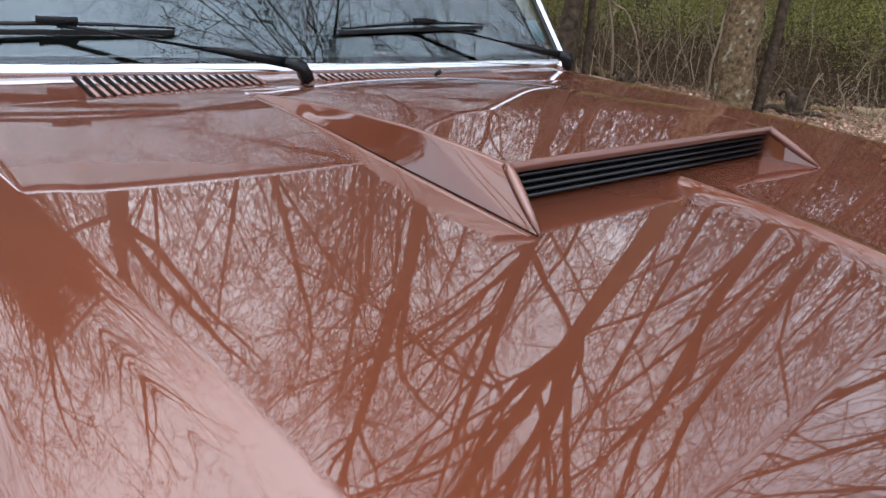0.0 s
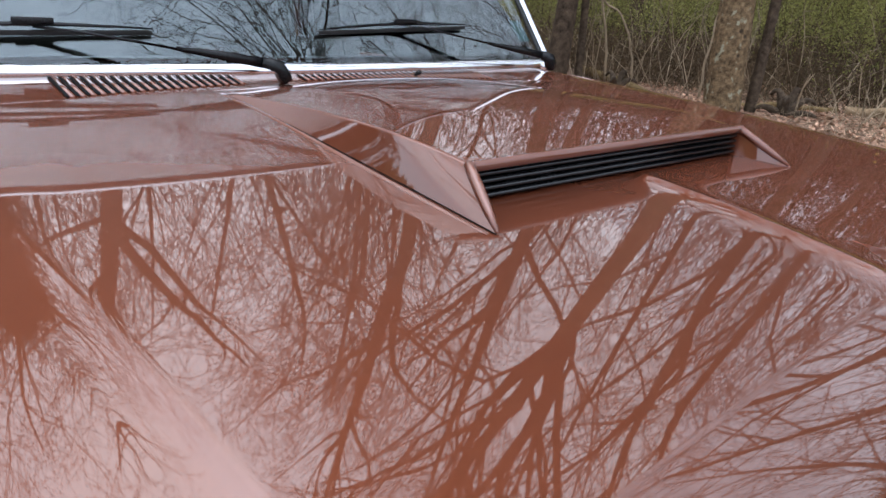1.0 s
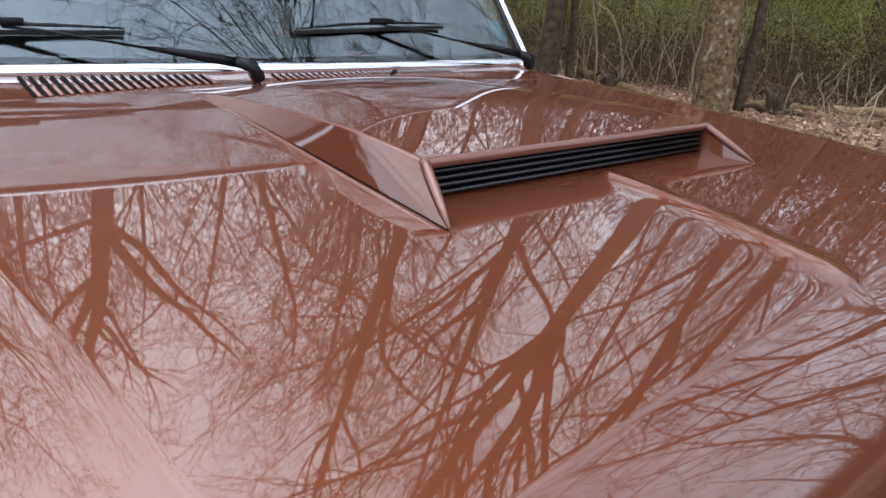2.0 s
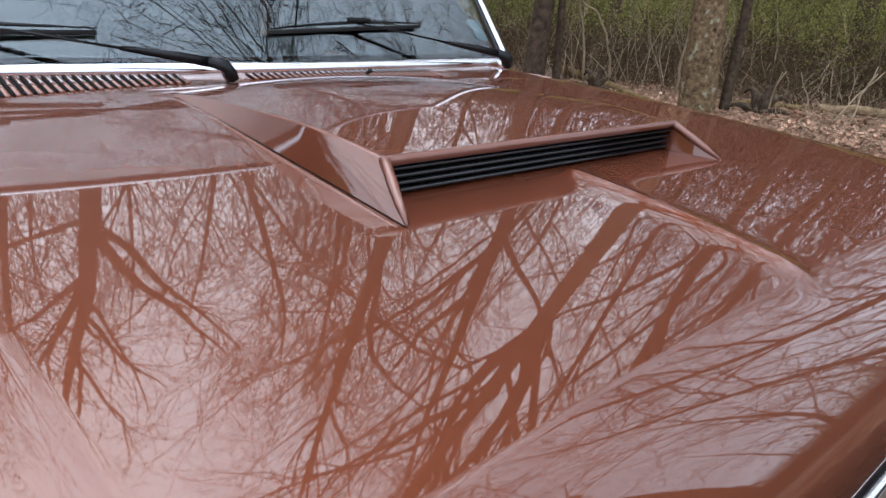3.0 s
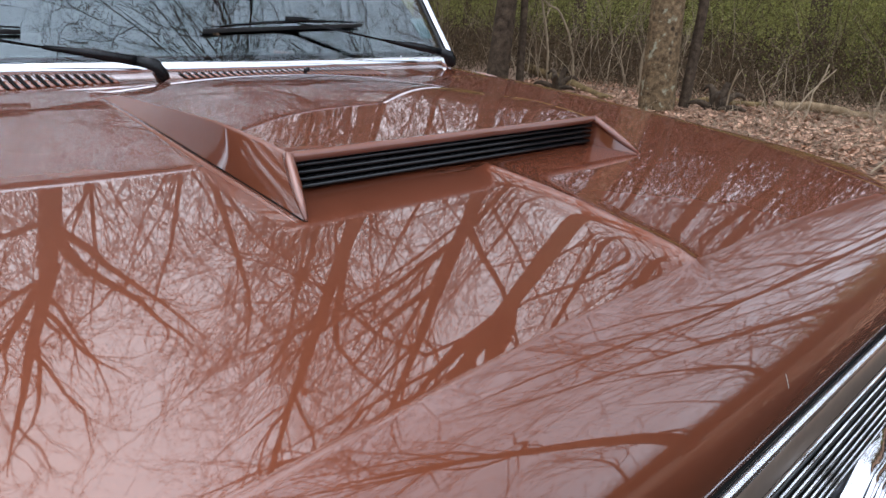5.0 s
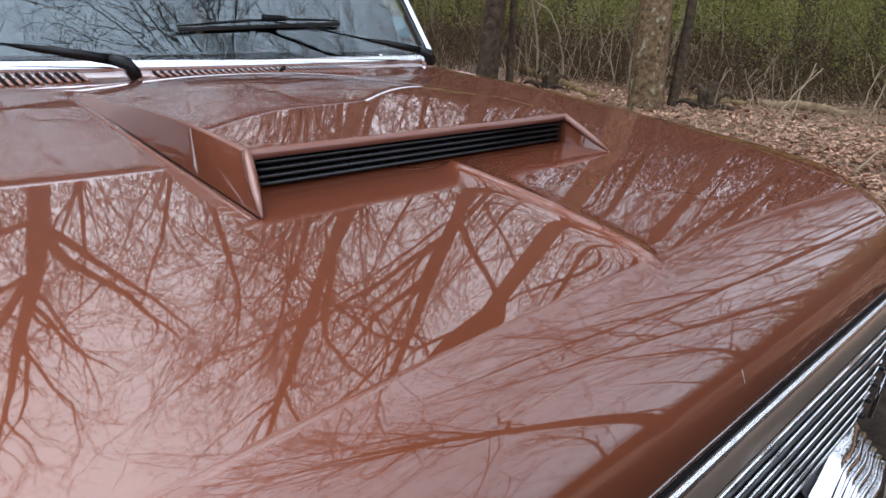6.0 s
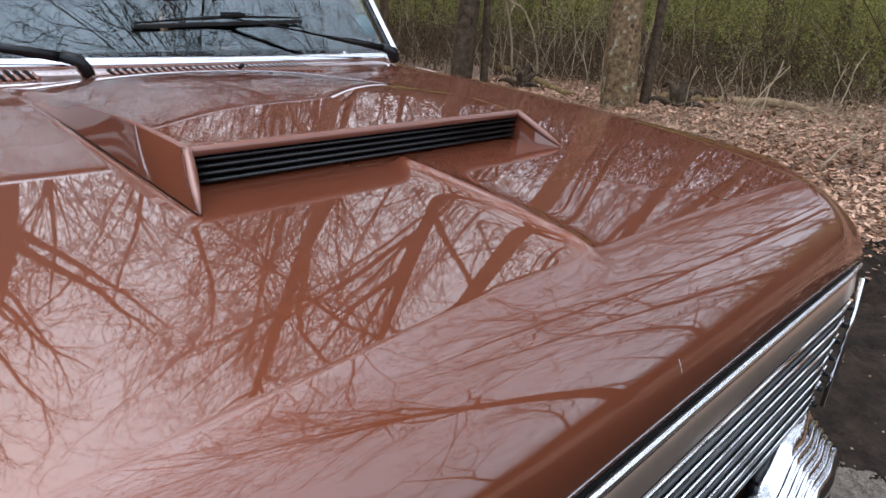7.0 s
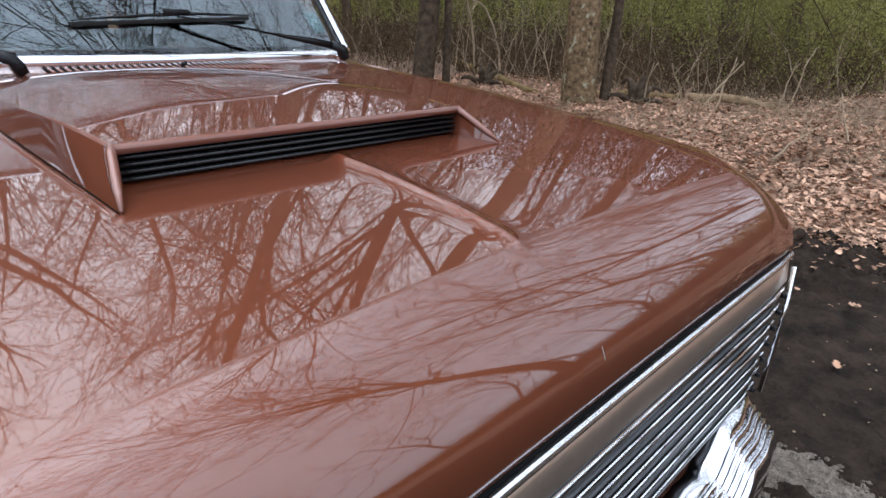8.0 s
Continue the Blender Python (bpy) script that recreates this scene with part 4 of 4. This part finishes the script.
thing("far_woods", "distant bare trunks deep in the woods", "woods", kind="stuff", me=tubes("far_woods", poles, BARK_D, 5))
ba = np.radians(np.linspace(-180, 180, 1441))
BH = np.array([-0.5, 1.0, 1.8, 2.6])
BZ = np.stack([BH[0] + 0 * ba, BH[1] + 0 * ba, BH[2] + np.sin(23 * ba), BH[3] + 12.0 * smooth01(-75, -45, np.degrees(ba)) * (1 - smooth01(76, 92, np.degrees(ba))) + 0.6 * smooth01(80, 95, np.degrees(ba)) * (1 - smooth01(140, 165, np.degrees(ba))) + 0.8 * np.sin(17 * ba) + r3.uniform(-0.9, 0.9, len(ba))])
thing("backdrop", "hazy wall of distant woods", "backdrop", kind="structure",
      me=grid_mesh("backdrop", np.tile(52 * np.sin(ba), (4, 1)), np.tile(52 * np.cos(ba), (4, 1)), BZ, WOODS))


def leaf_cloud(name, label, n_clumps, per, xr, yr, zr, size, mat, spread=0.55):
    cx_, cy_ = r3.uniform(*xr, n_clumps), r3.uniform(*yr, n_clumps)
    cz_ = r3.uniform(*zr, n_clumps)
    c = np.stack([cx_, cy_, cz_], 1) + np.stack([0 * cx_, 0 * cx_, ground_z(cx_, cy_)], 1)
    p = (c[:, None, :] + r3.normal(0, spread, (n_clumps, per, 3)) * np.array([1, 1, 0.45])).reshape(-1, 3)
    n = len(p)
    u = r3.normal(0, 1, (n, 3)); u /= np.linalg.norm(u, axis=1, keepdims=True)
    w = np.cross(u, r3.normal(0, 1, (n, 3))); w /= np.linalg.norm(w, axis=1, keepdims=True)
    s = r3.uniform(0.6, 1.3, (n, 1)) * size
    vs = np.stack([p - u * s, p + w * s * 0.55, p + u * s, p - w * s * 0.55], 1).reshape(-1, 3)
    fs = np.arange(4 * n).reshape(n, 4)
    thing(name, label, "foliage", kind="stuff", me=bulk(name, vs, fs, mat, False))


leaf_cloud("spring_foliage", "young green leaves on woodland shrubs", 2300, 60, (9.6, 18), (-4, 4.2), (0.15, 2.0), 0.021, LEAF_GREEN, 0.45)
leaf_cloud("spring_foliage", "young green leaves on woodland shrubs", 2400, 60, (9.5, 20), (3.0, 18), (0.75, 2.6), 0.022, LEAF_GREEN, 0.45)
leaf_cloud("dry_shrubs", "low brown shrubs and dead leaves under the trees", 1000, 45, (8.3, 17), (3.6, 16), (0.02, 0.6), 0.026, STEMS, 0.35)
leaf_cloud("far_crowns", "dense twiggy crowns of distant woods", 1100, 40, (15, 34), (9, 32), (2.6, 9.0), 0.10, BARK_D, 0.9)
leaf_cloud("far_crowns", "dense twiggy crowns of distant woods", 800, 40, (18, 36), (-2, 12), (2.6, 8.5), 0.10, BARK_D, 0.9)
leaf_cloud("dry_shrubs", "low brown shrubs and dead leaves under the trees", 1500, 45, (8.0, 17), (-16, -3.5), (0.05, 1.5), 0.03, STEMS, 0.5)
leaf_cloud("far_crowns", "dense twiggy crowns of distant woods", 900, 45, (14, 40), (-26, -2), (0.5, 3.6), 0.05, BARK_D, 0.8)
leaf_cloud("far_foliage", "hazy green understorey deep in the woods", 2600, 45, (17, 42), (-10, 42), (0.3, 3.6), 0.085, LEAF_GREEN, 1.0)


# ---- fallen leaves ----
def leaf_mesh(n, mat):
    """Curled oak-like leaves, each a lobed strip folded along its rib."""
    side = np.array([[-1.0, 0.0], [-0.6, 0.42], [-0.35, 0.26], [0.0, 0.60], [0.25, 0.34], [0.62, 0.52], [1.0, 0.0]])
    k = len(side)
    x = 3.5 + r3.gamma(1.5, 1.8, n)
    y = r3.uniform(-4, 7, n)
    on_track = r3.random(n) < 0.03
    x = np.where(on_track, 3.75 - r3.gamma(1.3, 0.45, n) % 2.3, x)
    z = ground_z(x, y) + r3.uniform(0.006, 0.040, n)
    z = np.where(on_track, ground_z(x, y) + 0.034, z)
    s = 0.009 + 0.031 * r3.beta(1.6, 2.6, n)
    ang, tilt, roll_, curl = r3.uniform(0, 6.28, n), r3.normal(0, 0.28, n), r3.normal(0, 0.28, n), r3.uniform(0.1, 0.6, n)
    verts = []
    for j in range(k):
        for q in ((0,) if j in (0, k - 1) else (-1, 1)):
            lx = side[j, 0] * s
            ly = q * side[j, 1] * s
            lz = curl * s * (side[j, 0] ** 2 * 0.5 + abs(q) * side[j, 1] * 0.9)
            verts.append(np.stack([lx, ly, lz], 1))
    for j in range(1, k - 1):
        verts.append(np.stack([side[j, 0] * s, 0 * s, curl * s * side[j, 0] ** 2 * 0.5], 1))
    V = np.stack(verts, 1)
    ca, sa = np.cos(ang)[:, None], np.sin(ang)[:, None]
    X, Y, Z = V[..., 0], V[..., 1], V[..., 2]
    Z = Z + X * np.tan(np.clip(tilt, -0.9, 0.9))[:, None] + Y * np.tan(np.clip(roll_, -0.9, 0.9))[:, None]
    V = np.stack([X * ca - Y * sa + x[:, None], X * sa + Y * ca + y[:, None], Z + z[:, None]], -1)
    m = V.shape[1]
    # index: 0 start; pairs 1+2(j-1), 2+2(j-1); end 1+2(k-2); ribs after it
    end, rib = 1 + 2 * (k - 2), 2 + 2 * (k - 2)
    tri = []
    for q in (0, 1):
        chain = [0] + [1 + 2 * (j - 1) + q for j in range(1, k - 1)] + [end]
        ribs = [0] + [rib + j - 1 for j in range(1, k - 1)] + [end]
        for j in range(k - 1):
            if j > 0:
                tri.append((ribs[j], ribs[j + 1], chain[j]) if q else (ribs[j + 1], ribs[j], chain[j]))
            if j < k - 2:
                tri.append((ribs[j + 1], chain[j + 1], chain[j]) if q else (chain[j + 1], ribs[j + 1], chain[j]))
    F = (np.arange(n) * m)[:, None, None] + np.array(tri)[None]
    return bulk("fallen_leaves", V.reshape(-1, 3), F.reshape(-1, 3), mat, False)


thing("fallen_leaves", "dry tan fallen oak leaves covering the bank", "leaves", kind="stuff", me=leaf_mesh(80000, LEAF_DRY))


# ---- dead wood, stalks and vines ----
def curve_points(a, b, sag, n=8, jitter=0.0):
    a, b, sag = np.array(a, float), np.array(b, float), np.array(sag, float)
    return [a + (b - a) * t + sag * 4 * t * (1 - t) + r3.normal(0, jitter, 3) for t in np.linspace(0, 1, n)]


def log(label, a, b, r, mat):
    pts = curve_points(a, b, (0, 0, 0.02), 9, 0.012)
    secs = ring(r, 12)
    thing("fallen_log", label, "log", me=sweep("fallen_log", pts, secs, mat, scales=[1 - 0.35 * k / 8 + 0.06 * math.sin(5 * k) for k in range(9)]))


log("fallen pale log lying among dead leaves", (7.95, 3.02, 0.285), (8.15, 2.02, 0.275), 0.066, LOG)
log("mossy fallen log lying between the trunks", (7.20, 4.05, 0.26), (7.92, 3.10, 0.28), 0.052, MOSS)
log("mossy fallen log at the foot of the trees", (9.0, 8.0, 0.36), (6.95, 4.75, 0.20), 0.085, MOSS)


def root_clump(spot, label):
    """Torn-up roots: a knot of thick curved prongs."""
    x0, y0 = spot
    z0 = float(ground_z(x0, y0))
    t = thing("root_clump", label, "roots")
    t.matrix_world = Matrix.Translation((x0, y0, z0))
    for a, L, h in ((20, 0.30, 0.22), (75, 0.22, 0.34), (140, 0.34, 0.16), (200, 0.26, 0.28), (255, 0.40, 0.12), (300, 0.30, 0.26), (340, 0.20, 0.38)):
        c, sn = math.cos(radians(a)), math.sin(radians(a))
        pts = [(L * k * c + 0.03 * math.sin(4 * k + a), L * k * sn, -0.05 + 0.95 * h * math.sin(2.2 * k)) for k in np.linspace(0, 1, 7)]
        part("root", sweep("root", pts, ring(0.050, 8), BARK_T, up=(0.3, 0.2, 1), scales=[1.3 - 1.0 * k / 6 for k in range(7)]), t)
    return t


root_clump((7.0, 3.32), "dark brown torn-up roots beside the trees")
root_clump((7.25, 5.9), "dark roots at the foot of a rough-barked tree")
for pts in (((7.05, 2.35), (7.35, 2.3), 0.62), ((7.10, 2.55), (7.75, 2.35), 0.55), ((8.4, 1.9), (8.75, 1.85), 0.72), ((8.3, 2.0), (8.35, 1.9), 0.60), ((6.0, 0.75), (6.35, 1.0), 0.42), ((7.0, 3.2), (6.8, 3.05), 0.5), ((5.2, 1.2), (5.5, 0.95), 0.3), ((7.7, 3.0), (7.45, 3.1), 0.5)):
    (x0, y0), (x1, y1), h = pts
    z0 = float(ground_z(x0, y0))
    main = curve_points((x0, y0, z0 - 0.02), (x1, y1, z0 + h), (0.02, 0.02, 0.01), 7, 0.008)
    tip = main[-3]
    fork = curve_points(tip, tip + np.array([0.10, -0.05, 0.16]), (0.0, 0.0, 0.02), 4, 0.004)
    o = thing("dead_stalk", "broken pale dead stalk standing in the leaves", "stalk", "dead stalks", me=sweep("dead_stalk", main, ring(0.010, 6), STRAW, up=(1, 0.3, 0), scales=[1 - 0.08 * i for i in range(7)]))
    part("side_shoot", sweep("side_shoot", fork, ring(0.006, 5), STRAW, up=(1, 0.3, 0), scales=[1, 0.85, 0.7, 0.5]), o)
for a, m, b in (((7.35, 6.15, 0.2), (7.2, 6.0, 1.5), (6.6, 6.4, 2.3)), ((7.75, 6.0, 0.2), (7.6, 5.8, 1.35), (6.9, 6.3, 1.6)), ((7.9, 4.9, 0.2), (7.75, 4.9, 1.0), (7.95, 4.6, 2.4))):
    A1, M1, B1 = (np.array(v) for v in (a, m, b))
    pts = [A1 * (1 - t) ** 2 + M1 * 2 * t * (1 - t) * 1.0 + B1 * t * t + r3.normal(0, 0.012, 3) for t in np.linspace(0, 1, 14)]
    thing("vine", "pale woody vine arching up between the trees", "vine", "vines", me=sweep("vine", pts, ring(0.019, 7), STRAW, up=(1, 0.3, 0), scales=[1 - 0.035 * i for i in range(14)]))


bank = np.concatenate([brush_segments(900, (5.4, 9.4), (-1.0, 2.8), (0.15, 0.6), (0.002, 0.0046), 1.8), brush_segments(260, (5.6, 8.2), (2.2, 4.4), (0.12, 0.45), (0.002, 0.0042), 1.5)])
thing("bank_straw", "pale dead grass stems lying on the leaf-covered bank", "straw", kind="stuff", me=tubes("bank_straw", bank, STRAW, 4))
scrub = np.concatenate([brush_segments(700, (8.35, 10.8), (1.6, 7.5), (0.25, 0.9), (0.003, 0.008), 0.9), brush_segments(300, (8.6, 11), (-2.5, 1.8), (0.25, 0.8), (0.003, 0.008), 0.9)])
thing("low_scrub", "low dark tangle of dead stems at the edge of the woods", "scrub", kind="stuff", me=tubes("low_scrub", scrub, STEMS, 4))


# ---- pebbles on the track ----
def pebbles(name, label, n, spot, mat, size):
    x, y = spot(n)
    s = size * r3.uniform(0.4, 1.3, n) ** 1.5
    z = ground_z(x, y) + 0.026
    o = np.array([[1, 0, 0], [0, 1, 0], [-1, 0, 0], [0, -1, 0], [0, 0, 0.7], [0, 0, -0.7]])
    V = o[None] * r3.uniform(0.6, 1.2, (n, 6, 1)) * s[:, None, None]
    a = r3.uniform(0, 6.28, n)
    V = np.stack([V[..., 0] * np.cos(a)[:, None] - V[..., 1] * np.sin(a)[:, None], V[..., 0] * np.sin(a)[:, None] + V[..., 1] * np.cos(a)[:, None], V[..., 2]], -1)
    V = V + np.stack([x, y, z], 1)[:, None, :]
    f = np.array([[0, 1, 4], [1, 2, 4], [2, 3, 4], [3, 0, 4], [1, 0, 5], [2, 1, 5], [3, 2, 5], [0, 3, 5]])
    thing(name, label, "gravel", kind="stuff", me=bulk(name, V.reshape(-1, 3), ((np.arange(n) * 6)[:, None, None] + f[None]).reshape(-1, 3), mat, False))


def over_track(n):
    return r3.uniform(0.7, 3.9, n), r3.uniform(-2.2, 2.8, n)


def in_patch(n):
    a, r = r3.uniform(0, 6.28, n), np.sqrt(r3.uniform(0, 1, n)) * (1 + 0.2 * r3.normal(0, 1, n))
    return 1.10 + 0.12 * r * np.cos(a), -0.10 + 0.16 * r * np.sin(a)


pebbles("gravel_patch", "patch of fine grey gravel on the track", 7000, in_patch, GRAVEL, 0.008)
pebbles("pale_bits", "scattered pale chips and grit", 700, over_track, STRAW, 0.0055)
